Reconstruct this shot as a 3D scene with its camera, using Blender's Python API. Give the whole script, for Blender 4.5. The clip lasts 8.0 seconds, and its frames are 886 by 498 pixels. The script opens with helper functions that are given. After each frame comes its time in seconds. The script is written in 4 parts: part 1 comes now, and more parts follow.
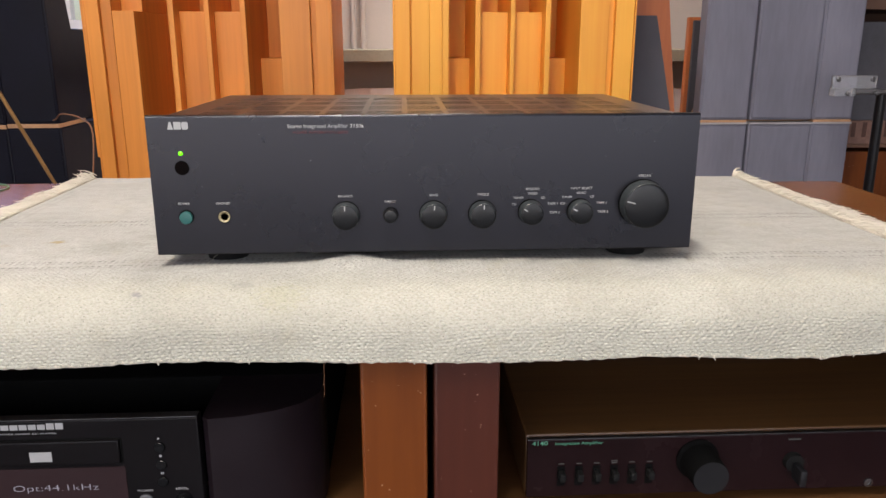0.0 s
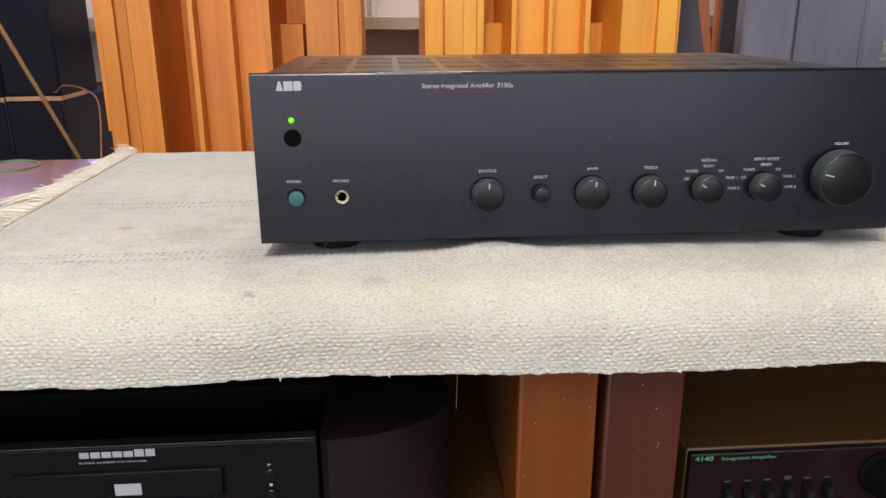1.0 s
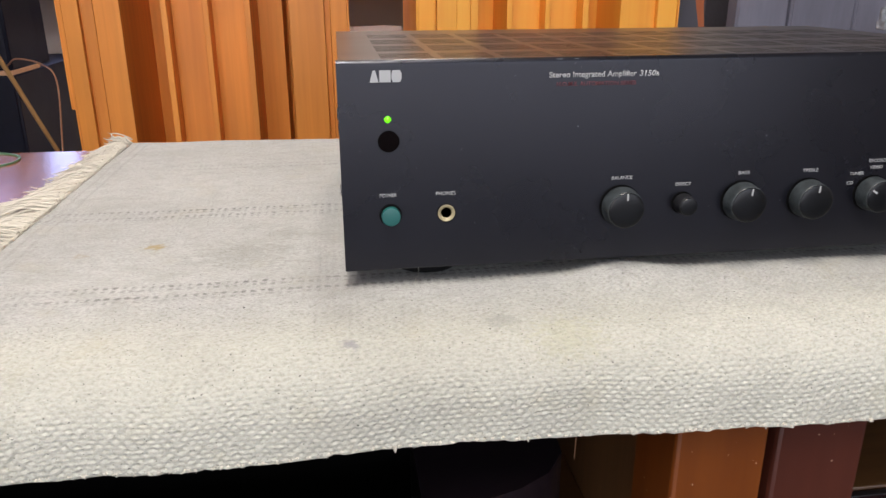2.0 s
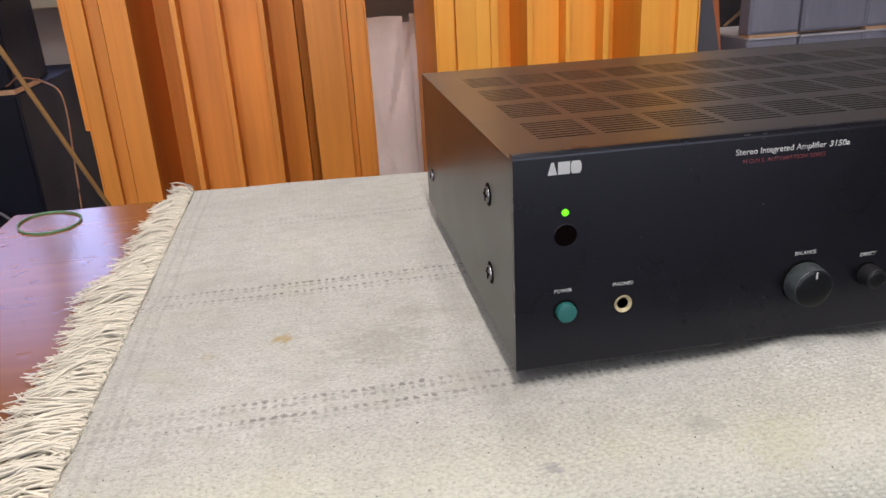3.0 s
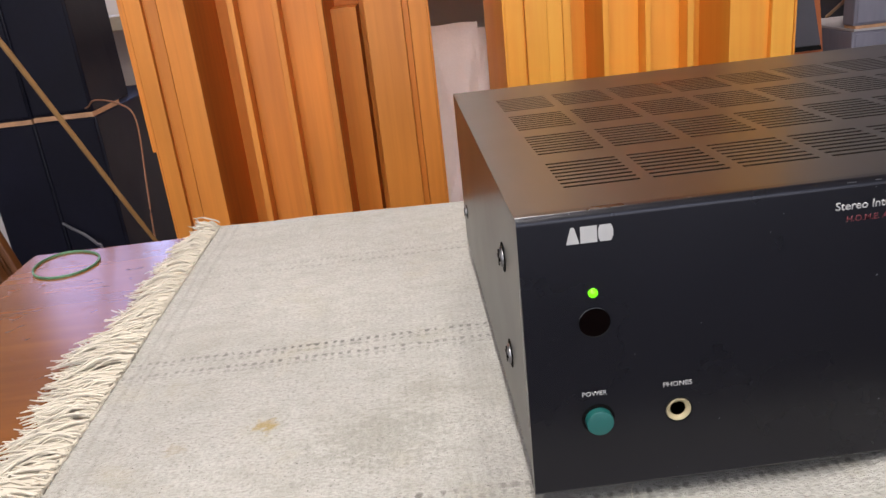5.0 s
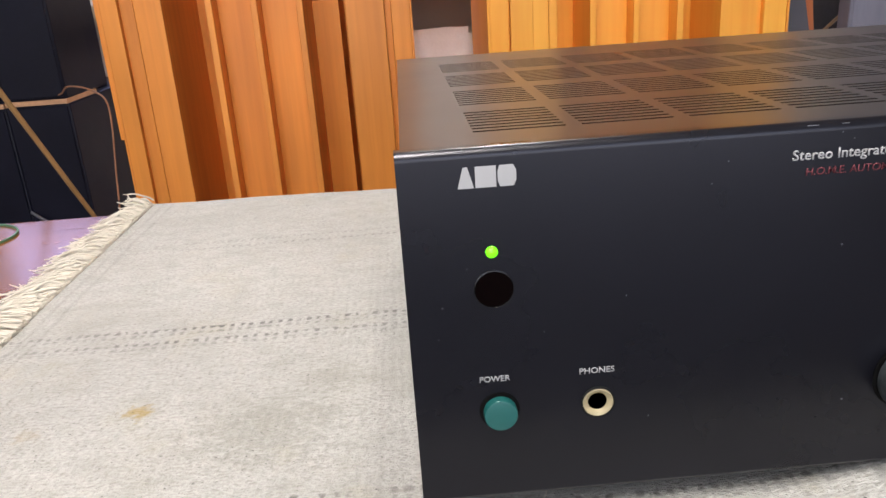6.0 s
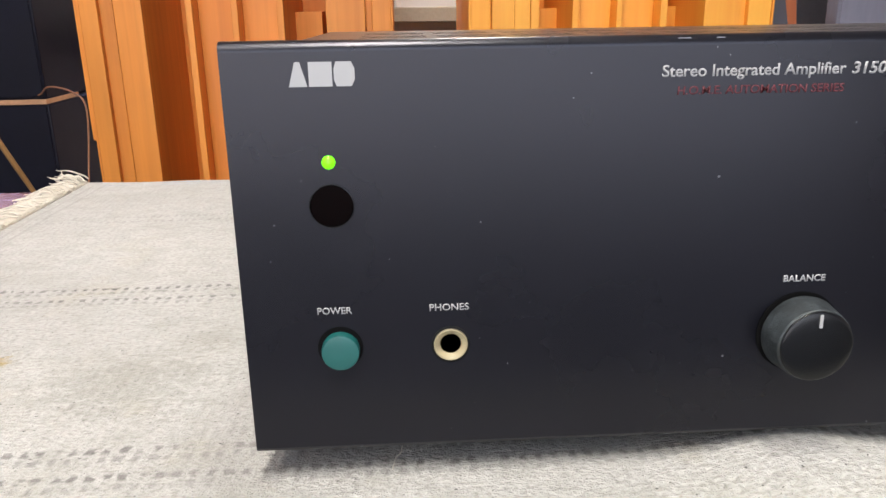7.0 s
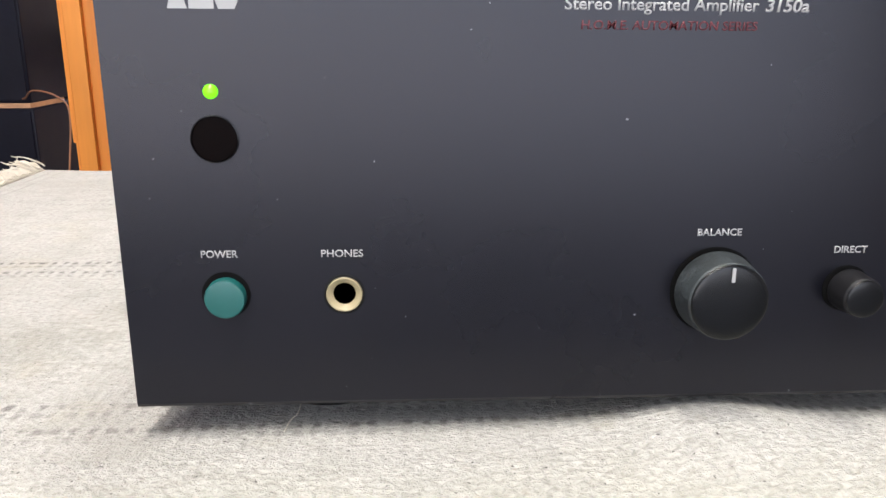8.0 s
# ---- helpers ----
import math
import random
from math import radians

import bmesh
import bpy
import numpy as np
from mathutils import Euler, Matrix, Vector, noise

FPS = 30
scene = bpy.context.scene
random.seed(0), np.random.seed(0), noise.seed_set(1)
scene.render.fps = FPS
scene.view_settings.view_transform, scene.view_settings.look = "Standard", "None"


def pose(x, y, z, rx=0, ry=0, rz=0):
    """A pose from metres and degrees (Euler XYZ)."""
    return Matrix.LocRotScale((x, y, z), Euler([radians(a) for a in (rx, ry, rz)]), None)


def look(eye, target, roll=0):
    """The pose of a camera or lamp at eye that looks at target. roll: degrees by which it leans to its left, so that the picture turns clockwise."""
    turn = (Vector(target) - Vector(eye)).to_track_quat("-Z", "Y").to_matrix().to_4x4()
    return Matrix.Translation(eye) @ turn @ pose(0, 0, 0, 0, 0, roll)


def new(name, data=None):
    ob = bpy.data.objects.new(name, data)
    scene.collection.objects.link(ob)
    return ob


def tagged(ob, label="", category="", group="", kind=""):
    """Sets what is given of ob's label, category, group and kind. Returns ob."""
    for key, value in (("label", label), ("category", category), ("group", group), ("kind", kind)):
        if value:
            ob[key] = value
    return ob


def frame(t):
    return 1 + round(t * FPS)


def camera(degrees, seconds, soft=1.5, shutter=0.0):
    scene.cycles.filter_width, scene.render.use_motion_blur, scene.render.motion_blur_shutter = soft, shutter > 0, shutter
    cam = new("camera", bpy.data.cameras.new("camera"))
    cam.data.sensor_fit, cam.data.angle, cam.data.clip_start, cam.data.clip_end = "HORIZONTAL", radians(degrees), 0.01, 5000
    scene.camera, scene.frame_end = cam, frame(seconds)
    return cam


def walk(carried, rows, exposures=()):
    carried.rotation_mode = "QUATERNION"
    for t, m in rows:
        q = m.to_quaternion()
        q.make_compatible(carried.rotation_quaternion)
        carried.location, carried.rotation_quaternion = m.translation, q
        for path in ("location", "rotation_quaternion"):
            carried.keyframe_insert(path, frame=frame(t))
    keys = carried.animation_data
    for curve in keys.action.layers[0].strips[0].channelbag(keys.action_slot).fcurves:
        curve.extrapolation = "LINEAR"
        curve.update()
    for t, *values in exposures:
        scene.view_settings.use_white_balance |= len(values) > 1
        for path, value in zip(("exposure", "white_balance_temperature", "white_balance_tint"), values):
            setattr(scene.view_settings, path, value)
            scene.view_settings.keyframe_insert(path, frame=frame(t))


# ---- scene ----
cam = camera(60.5, 8.0)
PATH = [
    (0, (-0.02, -0.593, 0.925), (0.083, 1.334, 0.399), 0.0),
    (0.5, (-0.066, -0.547, 0.909), (0.039, 1.369, 0.346), -0.2),
    (1, (-0.13, -0.487, 0.906), (0.007, 1.419, 0.314), -0.25),
    (1.2, (-0.15, -0.462, 0.905), (0.01, 1.437, 0.297), -0.2),
    (2.3, (-0.239, -0.355, 0.914), (0.044, 1.499, 0.218), -0.7),
    (2.5, (-0.257, -0.339, 0.927), (0.033, 1.507, 0.213), -1.5),
    (3, (-0.296, -0.318, 0.957), (-0.019, 1.523, 0.227), -3.2),
    (3.5, (-0.302, -0.308, 0.978), (-0.08, 1.54, 0.248), -4.8),
    (4, (-0.289, -0.284, 0.976), (-0.152, 1.572, 0.246), -6.1),
    (4.5, (-0.274, -0.258, 0.964), (-0.203, 1.61, 0.253), -6.4),
    (4.7, (-0.263, -0.247, 0.96), (-0.207, 1.621, 0.248), -6.7),
    (5.8, (-0.213, -0.203, 0.922), (-0.173, 1.682, 0.256), -4.4),
    (6, (-0.211, -0.195, 0.914), (-0.141, 1.687, 0.239), -3.9),
    (6.5, (-0.194, -0.182, 0.885), (-0.111, 1.71, 0.241), -2.4),
    (7, (-0.172, -0.187, 0.877), (-0.075, 1.72, 0.283), -0.9),
    (7.5, (-0.163, -0.186, 0.865), (-0.056, 1.73, 0.302), -0.0),
    (8, (-0.147, -0.183, 0.855), (-0.031, 1.739, 0.315), 0.5),
]
walk(cam, [(t, look(eye, target, roll)) for t, eye, target, roll in PATH],
     exposures=[(0.0, 0.03, 6440, 13), (1.2, 0.05, 6230, 13), (2.5, -0.11, 6160, 13), (3.5, -0.14, 6170, 13), (5.0, 0.0, 6240, 14), (6.0, 0.17, 6160, 13), (6.5, 0.22, 6160, 12), (8.0, 0.44, 6120, 12)])


# ---- world, window light, ceiling lights ----
world = bpy.data.worlds.new("sky")
scene.world = world
world.use_nodes = True
wn = world.node_tree.nodes
sky = wn.new("ShaderNodeTexSky")
sky.sky_type, sky.sun_disc = "NISHITA", False
sky.sun_elevation, sky.sun_rotation = radians(35), radians(200)
world.node_tree.links.new(sky.outputs[0], wn["Background"].inputs[0])
wn["Background"].inputs[1].default_value = 0.10


def area_lamp(name, m, sx, sy, watts, colour):
    data = bpy.data.lights.new(name, "AREA")
    data.shape, data.size, data.size_y, data.energy, data.color = "RECTANGLE", sx, sy, watts, colour
    ob = new(name, data)
    ob.matrix_world = m
    return ob


WINDOW_X0, WINDOW_X1, WINDOW_Z0, WINDOW_Z1 = -1.90, -1.05, 0.965, 2.10
BACK_Y = 2.72
MULLION = -1.43
for wa, wb, watts, wc in ((WINDOW_X0, MULLION, 3.8, (0.62, 0.56, 1.0)), (MULLION, WINDOW_X1, 5.2, (0.45, 0.54, 1.0))):
    area_lamp("window_daylight", pose((wa + wb) / 2, BACK_Y + 0.10, (WINDOW_Z0 + WINDOW_Z1) / 2, -90, 0, 0), wb - wa - 0.07, WINDOW_Z1 - WINDOW_Z0 - 0.1, watts, wc)
SOUTH = (-2.8, 2.1, 0.12, 2.45)
area_lamp("window_daylight", pose((SOUTH[0] + SOUTH[1]) / 2, -3.48, (SOUTH[2] + SOUTH[3]) / 2, 90, 0, 0), SOUTH[1] - SOUTH[0] - 0.1, SOUTH[3] - SOUTH[2] - 0.1, 83, (0.91, 0.93, 1.0))
# tubes assumed, all unseen; the third is added to brighten the back wall
TUBES = [(-0.26, -0.70, 1.25, 50, (1.0, 0.92, 0.80)), (-1.0, -1.5, 1.25, 26, (1.0, 0.93, 0.82)), (0.1, 1.95, 1.25, 31, (1.0, 0.93, 0.82))]
CEIL = 2.70
for tx, ty, tl, tw, tc in TUBES:
    area_lamp("assumed_tube_light", pose(tx, ty, CEIL - 0.10), 0.10, tl, tw, tc)


# ---- node helpers and materials ----
class Nodes:
    def __init__(self, name):
        self.mat = bpy.data.materials.new(name)
        self.mat.use_nodes = True
        self.tree = self.mat.node_tree
        self.bsdf = self.tree.nodes["Principled BSDF"]
        self.coord = self.add("ShaderNodeTexCoord").outputs["Object"]

    def add(self, kind, **props):
        node = self.tree.nodes.new(kind)
        for key, value in props.items():
            setattr(node, key, value)
        return node

    def link(self, a, b):
        if isinstance(a, bpy.types.NodeSocket):
            self.tree.links.new(a, b)
        else:
            b.default_value = a

    def math(self, op, a, b=0.0, c=0.0):
        n = self.add("ShaderNodeMath", operation=op)
        self.link(a, n.inputs[0]), self.link(b, n.inputs[1]), self.link(c, n.inputs[2])
        return n.outputs[0]

    def noise(self, scale, detail=4.0, stretch=(1, 1, 1), rough=0.55, vector=None):
        m = self.add("ShaderNodeMapping")
        self.link(vector or self.coord, m.inputs[0])
        m.inputs["Scale"].default_value = stretch
        n = self.add("ShaderNodeTexNoise")
        self.link(m.outputs[0], n.inputs["Vector"])
        n.inputs["Scale"].default_value, n.inputs["Detail"].default_value, n.inputs["Roughness"].default_value = scale, detail, rough
        return n.outputs["Fac"]

    def ramp(self, fac, stops):
        n = self.add("ShaderNodeValToRGB")
        el = n.color_ramp.elements
        while len(el) < len(stops):
            el.new(0.5)
        for e, (p, c) in zip(el, stops):
            e.position = p
            e.color = (*c, 1) if len(c) == 3 else c
        self.link(fac, n.inputs[0])
        return n.outputs[0]

    def mix(self, fac, a, b, blend="MIX"):
        n = self.add("ShaderNodeMix", data_type="RGBA", blend_type=blend)
        self.link(fac, n.inputs[0])
        for v, i in ((a, 6), (b, 7)):
            self.link((*v, 1) if isinstance(v, tuple) and len(v) == 3 else v, n.inputs[i])
        return n.outputs[2]

    def bump(self, height, strength=0.3, distance=0.001):
        n = self.add("ShaderNodeBump")
        self.link(strength, n.inputs["Strength"])
        n.inputs["Distance"].default_value = distance
        self.link(height, n.inputs["Height"])
        self.tree.links.new(n.outputs[0], self.bsdf.inputs["Normal"])

    def done(self, colour=None, rough=None, metal=None, **more):
        for v, key in ((colour, "Base Color"), (rough, "Roughness"), (metal, "Metallic")):
            if v is not None:
                self.link((*v, 1) if isinstance(v, tuple) and len(v) == 3 else v, self.bsdf.inputs[key])
        for key, v in more.items():
            self.link(v, self.bsdf.inputs[key.replace("_", " ")])
        return self.mat


def scaled(c, k):
    return tuple(min(1.0, v * k) for v in c)


def plain(name, colour, rough=0.5, metal=0.0, grain=250, bumpy=0.08, vary=0.25, blotch=9.0, spec=0.5):
    n = Nodes(name)
    fine, broad = n.noise(grain, 3), n.noise(blotch, 4)
    both = n.math("MULTIPLY_ADD", broad, 0.7, n.math("MULTIPLY", fine, 0.3))
    col = n.ramp(both, [(0.3, scaled(colour, 1 - vary)), (0.7, scaled(colour, 1 + vary))])
    n.bump(fine, bumpy, 0.0006)
    r = n.math("MULTIPLY_ADD", broad, 0.25, rough - 0.12)
    return n.done(col, r, metal, Specular_IOR_Level=spec)


def wood(name, dark, light, axis="z", rough=0.4, scale=14.0, streak=0.06, blotch=(0.75, 1.15), coat=0.0, per_piece=False, specks=0.0, spec=0.5):
    n = Nodes(name)
    stretch = {"x": (streak, 1, 1), "y": (1, streak, 1), "z": (1, 1, streak)}[axis]
    vec = n.coord
    if per_piece:
        info = n.add("ShaderNodeObjectInfo")
        off = n.add("ShaderNodeVectorMath", operation="ADD")
        comb = n.add("ShaderNodeCombineXYZ")
        shift = n.math("MULTIPLY", info.outputs["Random"], 7.0)
        for i in range(3):
            n.link(shift, comb.inputs[i])
        n.link(vec, off.inputs[0]), n.link(comb.outputs[0], off.inputs[1])
        vec = off.outputs[0]
    grain = n.noise(scale, 7, stretch, 0.62, vec)
    fibre = n.noise(scale * 12, 3, stretch, 0.5, vec)
    both = n.math("MULTIPLY_ADD", grain, 0.75, n.math("MULTIPLY", fibre, 0.25))
    mid = tuple((a + b) / 2 for a, b in zip(dark, light))
    col = n.ramp(both, [(0.32, dark), (0.5, mid), (0.68, light)])
    wide = n.noise(2.2, 3, (1, 1, 1), 0.5, vec)
    col = n.mix(1.0, col, n.ramp(wide, [(0.3, (blotch[0],) * 3), (0.7, (min(1, blotch[1]),) * 3)]), "MULTIPLY")
    if specks:
        col = n.mix(n.math("MULTIPLY", n.math("GREATER_THAN", n.noise(420, 1, (1, 1, 0.7), 0.4), specks), 0.6), col, (0.5, 0.38, 0.28))
    n.bump(both, 0.12, 0.0008)
    r = n.math("MULTIPLY_ADD", wide, 0.2, rough - 0.1)
    return n.done(col, r, 0.0, Coat_Weight=coat, Coat_Roughness=0.12, Specular_IOR_Level=spec)


def black_metal(name, colour, rough, specks=True, metal=0.0, spec=0.5, tint=(1, 1, 1)):
    n = Nodes(name)
    fine, broad = n.noise(900, 2), n.noise(14, 5)
    col = n.ramp(broad, [(0.3, scaled(colour, 0.85)), (0.7, scaled(colour, 1.2))])
    if specks:
        dust = n.math("GREATER_THAN", n.noise(520, 1, (1, 1, 1), 0.3), 0.800)
        scuff = n.math("MULTIPLY", n.math("GREATER_THAN", n.noise(160, 2, (1, 1, 0.35), 0.6), 0.765), 0.35)
        col = n.mix(n.math("MAXIMUM", n.math("MULTIPLY", dust, 0.5), scuff), col, (0.30, 0.30, 0.32))
    n.bump(fine, 0.025, 0.0002)
    r = n.math("MULTIPLY_ADD", broad, 0.12, rough - 0.06)
    return n.done(col, r, metal, Specular_IOR_Level=spec, Specular_Tint=(*tint, 1))


M_PANEL = black_metal("black_anodised", (0.0022, 0.0022, 0.0038), 0.28, spec=0.44, tint=(0.90, 0.90, 1.0))
M_CASE = black_metal("dark_case_paint", (0.017, 0.0140, 0.0115), 0.30, specks=False, spec=0.60)
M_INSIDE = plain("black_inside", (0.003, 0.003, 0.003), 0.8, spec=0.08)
M_KNOB = black_metal("knob_black", (0.0038, 0.0042, 0.005), 0.24, specks=False, spec=0.33)
M_KNOBSIDE = plain("dusty_knob_side", (0.026, 0.032, 0.035), 0.55, 0.0, 900, 0.4, 0.7, 230)
M_WHITE = plain("white_print", (0.34, 0.34, 0.34), 0.6, vary=0.05)
M_GREY_PRINT = plain("grey_print", (0.34, 0.34, 0.35), 0.6, vary=0.05)
M_RED = plain("dark_red_print", (0.10, 0.015, 0.022), 0.6, vary=0.1)
M_GREENPRINT = plain("green_print", (0.10, 0.34, 0.22), 0.6, vary=0.1)
M_BUTTON = plain("green_button", (0.008, 0.082, 0.076), 0.42, 0, 300, 0.03, 0.1, 60)
M_CREAM = plain("cream_plastic", (0.33, 0.28, 0.165), 0.45, vary=0.12, blotch=300)
n = Nodes("dark_receiver_plastic")
M_GLOSSBLACK = n.done(n.ramp(n.noise(400, 2), [(0.3, (0.0014, 0.0006, 0.0006)), (0.7, (0.0022, 0.0008, 0.0008))]), 0.30, 0.0, Specular_IOR_Level=0.03)
M_RUBBER = plain("black_rubber", (0.007, 0.007, 0.007), 0.8, spec=0.2)
M_STEEL = plain("screw_steel", (0.22, 0.22, 0.23), 0.35, 1.0)
M_TABLE = wood("varnished_red_wood", (0.115, 0.036, 0.007), (0.25, 0.090, 0.018), "x", 0.19, 9, 0.10, (0.75, 1.1), 0.0)
def dented_varnish():
    mat = M_TABLE
    t = mat.node_tree
    b = next(n_ for n_ in t.nodes if n_.type == "BUMP")
    co = next(n_ for n_ in t.nodes if n_.type == "TEX_COORD").outputs["Object"]
    dent = t.nodes.new("ShaderNodeTexNoise")
    dent.inputs["Scale"].default_value, dent.inputs["Detail"].default_value = 62, 1.5
    t.links.new(co, dent.inputs["Vector"])
    cut = t.nodes.new("ShaderNodeMapRange")
    t.links.new(dent.outputs["Fac"], cut.inputs[0])
    cut.inputs[1].default_value, cut.inputs[2].default_value = 0.635, 0.71
    cut.inputs[3].default_value, cut.inputs[4].default_value = 0.0, -1.0
    wave = t.nodes.new("ShaderNodeTexNoise")
    wave.inputs["Scale"].default_value, wave.inputs["Detail"].default_value = 9, 1
    t.links.new(co, wave.inputs["Vector"])
    low = t.nodes.new("ShaderNodeMath")
    low.operation = "MULTIPLY_ADD"
    t.links.new(wave.outputs["Fac"], low.inputs[0])
    low.inputs[1].default_value = 1.2
    t.links.new(cut.outputs[0], low.inputs[2])
    add = t.nodes.new("ShaderNodeMath")
    old = b.inputs["Height"].links[0].from_socket
    t.links.new(old, add.inputs[0])
    t.links.new(low.outputs[0], add.inputs[1])
    t.links.new(add.outputs[0], b.inputs["Height"])


dented_varnish()
M_POST = wood("orange_brown_post", (0.125, 0.030, 0.005), (0.21, 0.058, 0.009), "z", 0.42, 9, 0.08, (0.8, 1.1), 0.0, False, 0.775, 0.25)
M_POST2 = wood("red_brown_post", (0.050, 0.0125, 0.0078), (0.082, 0.022, 0.013), "z", 0.42, 9, 0.08, (0.8, 1.1), 0.0, False, 0.775, 0.25)
M_RACKIN = wood("inner_brown_wood", (0.125, 0.058, 0.020), (0.24, 0.115, 0.043), "z", 0.5, 10, 0.06)
M_SHELF = wood("shelf_wood", (0.10, 0.042, 0.014), (0.19, 0.085, 0.03), "x", 0.42, 10, 0.06)
M_WALNUT = wood("walnut_veneer", (0.056, 0.024, 0.008), (0.165, 0.078, 0.026), "x", 0.42, 16, 0.035)
M_DIFF1 = wood("orange_pine", (0.60, 0.186, 0.022), (0.90, 0.335, 0.047), "z", 0.5, 10, 0.035, (0.78, 1.0), 0.0, True)
M_DIFF2 = wood("yellow_pine", (0.88, 0.325, 0.027), (0.99, 0.490, 0.058), "z", 0.5, 10, 0.035, (0.88, 1.0), 0.0, True)
M_SPK = plain("black_cabinet", (0.0052, 0.0055, 0.0130), 0.42, 0, 90, 0.12, 0.35, 5, 0.16)
M_GREYBOX = wood("grey_stained_cabinet", (0.165, 0.163, 0.212), (0.248, 0.244, 0.308), "z", 0.6, 7, 0.16, (0.8, 1.0))
M_LITEDGE = plain("pale_lit_edge", (0.40, 0.38, 0.40), 0.6, 0, 120, 0.1, 0.2, 12)
M_CABLE = plain("tan_cable", (0.27, 0.15, 0.055), 0.45, 0, 200, 0.05, 0.2, 30)
M_COPPER = plain("brown_cable", (0.26, 0.12, 0.06), 0.45, 0, 200, 0.05, 0.2, 30)
M_GREYCABLE = plain("grey_cable", (0.11, 0.11, 0.13), 0.5)
M_FAINT = plain("faint_print", (0.07, 0.07, 0.065), 0.6, vary=0.1)
M_CAP = plain("dull_black_cap", (0.0085, 0.0085, 0.010), 0.5, 0, 300, 0.05, 0.2, 40, 0.3)
M_CLAY = plain("pink_clay", (0.17, 0.095, 0.075), 0.8, 0, 200, 0.25, 0.35, 30)
M_CLAYSHADE = plain("shaded_clay_hollow", (0.07, 0.035, 0.028), 0.9, 0, 200, 0.25, 0.3, 30)
M_BATTEN = wood("dark_batten_wood", (0.030, 0.011, 0.004), (0.21, 0.075, 0.020), "z", 0.5, 12, 0.05, (0.7, 1.0), 0.0, True)
M_STRIP = plain("raw_wood_edge", (0.50, 0.28, 0.15), 0.6, 0, 120, 0.1, 0.2, 30)
M_RING = plain("green_rubber", (0.080, 0.190, 0.105), 0.55, 0, 300, 0.1, 0.25, 60)
M_WALL = plain("pale_wall_paint", (0.62, 0.58, 0.57), 0.85, 0, 140, 0.08, 0.06, 3)
M_CEILING = plain("white_ceiling_paint", (0.72, 0.71, 0.69), 0.9, 0, 90, 0.06, 0.04, 2)
M_FLOOR = wood("dark_floor_boards", (0.016, 0.010, 0.007), (0.034, 0.021, 0.014), "y", 0.5, 7, 0.08)
M_LEDGE = plain("concrete_ledge", (0.40, 0.37, 0.30), 0.85, 0, 120, 0.25, 0.2, 7)
M_SHEET = plain("white_sheet", (0.93, 0.87, 0.91), 0.85, 0, 160, 0.1, 0.08, 4)
M_GRILL = plain("grey_grill_cloth", (0.090, 0.090, 0.110), 0.9, 0, 900, 0.3, 0.2, 6)
M_ORANGE = wood("orange_frame_wood", (0.42, 0.105, 0.030), (0.58, 0.18, 0.055), "z", 0.45, 12, 0.05)
M_BROWNBOARD = wood("brown_board", (0.085, 0.040, 0.024), (0.17, 0.085, 0.055), "x", 0.6, 12, 0.08)
M_DARKGREY = plain("dark_grey_cabinet", (0.060, 0.060, 0.074), 0.6, 0, 90, 0.15, 0.25, 6)
M_BLACKPOLE = plain("black_steel", (0.012, 0.012, 0.014), 0.4, 0.6)
M_FRAME = plain("white_window_paint", (0.74, 0.74, 0.72), 0.5, vary=0.06)
M_CDPANEL = black_metal("cd_black_aluminium", (0.0050, 0.0042, 0.0050), 0.40, specks=False, spec=0.13)
M_CDSIDE = plain("cd_side_plastic", (0.0105, 0.0068, 0.0092), 0.42, 0, 400, 0.05, 0.15, 20, 0.2)
M_AMP2 = plain("gloss_black_panel", (0.014, 0.0062, 0.0070), 0.25, 0, 300, 0.03, 0.2, 20, 0.14)

n = Nodes("clear_acrylic")
M_ACRYLIC = n.done((0.86, 0.88, 0.92), n.math("MULTIPLY_ADD", n.noise(60, 3), 0.08, 0.03), 0.0, Transmission_Weight=0.85, IOR=1.49)
n = Nodes("window_glass")
M_GLASS = n.done((0.97, 0.98, 1.0), n.math("MULTIPLY_ADD", n.noise(12, 2), 0.02, 0.0), 0.0, Transmission_Weight=1.0, IOR=1.45)
n = Nodes("lamp_tube")
M_TUBE = n.done((0.9, 0.9, 0.88), 0.4, 0.0, Emission_Color=(1.0, 0.95, 0.88, 1), Emission_Strength=6.0)
n = Nodes("green_led")
M_LED = n.done((0.10, 0.5, 0.0), 0.3, 0.0, Emission_Color=(0.16, 1.0, 0.0, 1), Emission_Strength=1.15)
n = Nodes("display_glow")
M_GLOW = n.done((0.3, 0.3, 0.35), 0.4, 0.0, Emission_Color=(0.75, 0.72, 0.85, 1), Emission_Strength=0.10)
n = Nodes("display_window")
M_DISPLAY = n.done((0.026, 0.015, 0.017), n.math("MULTIPLY_ADD", n.noise(30, 2), 0.05, 0.10), 0.0, Specular_IOR_Level=0.25)


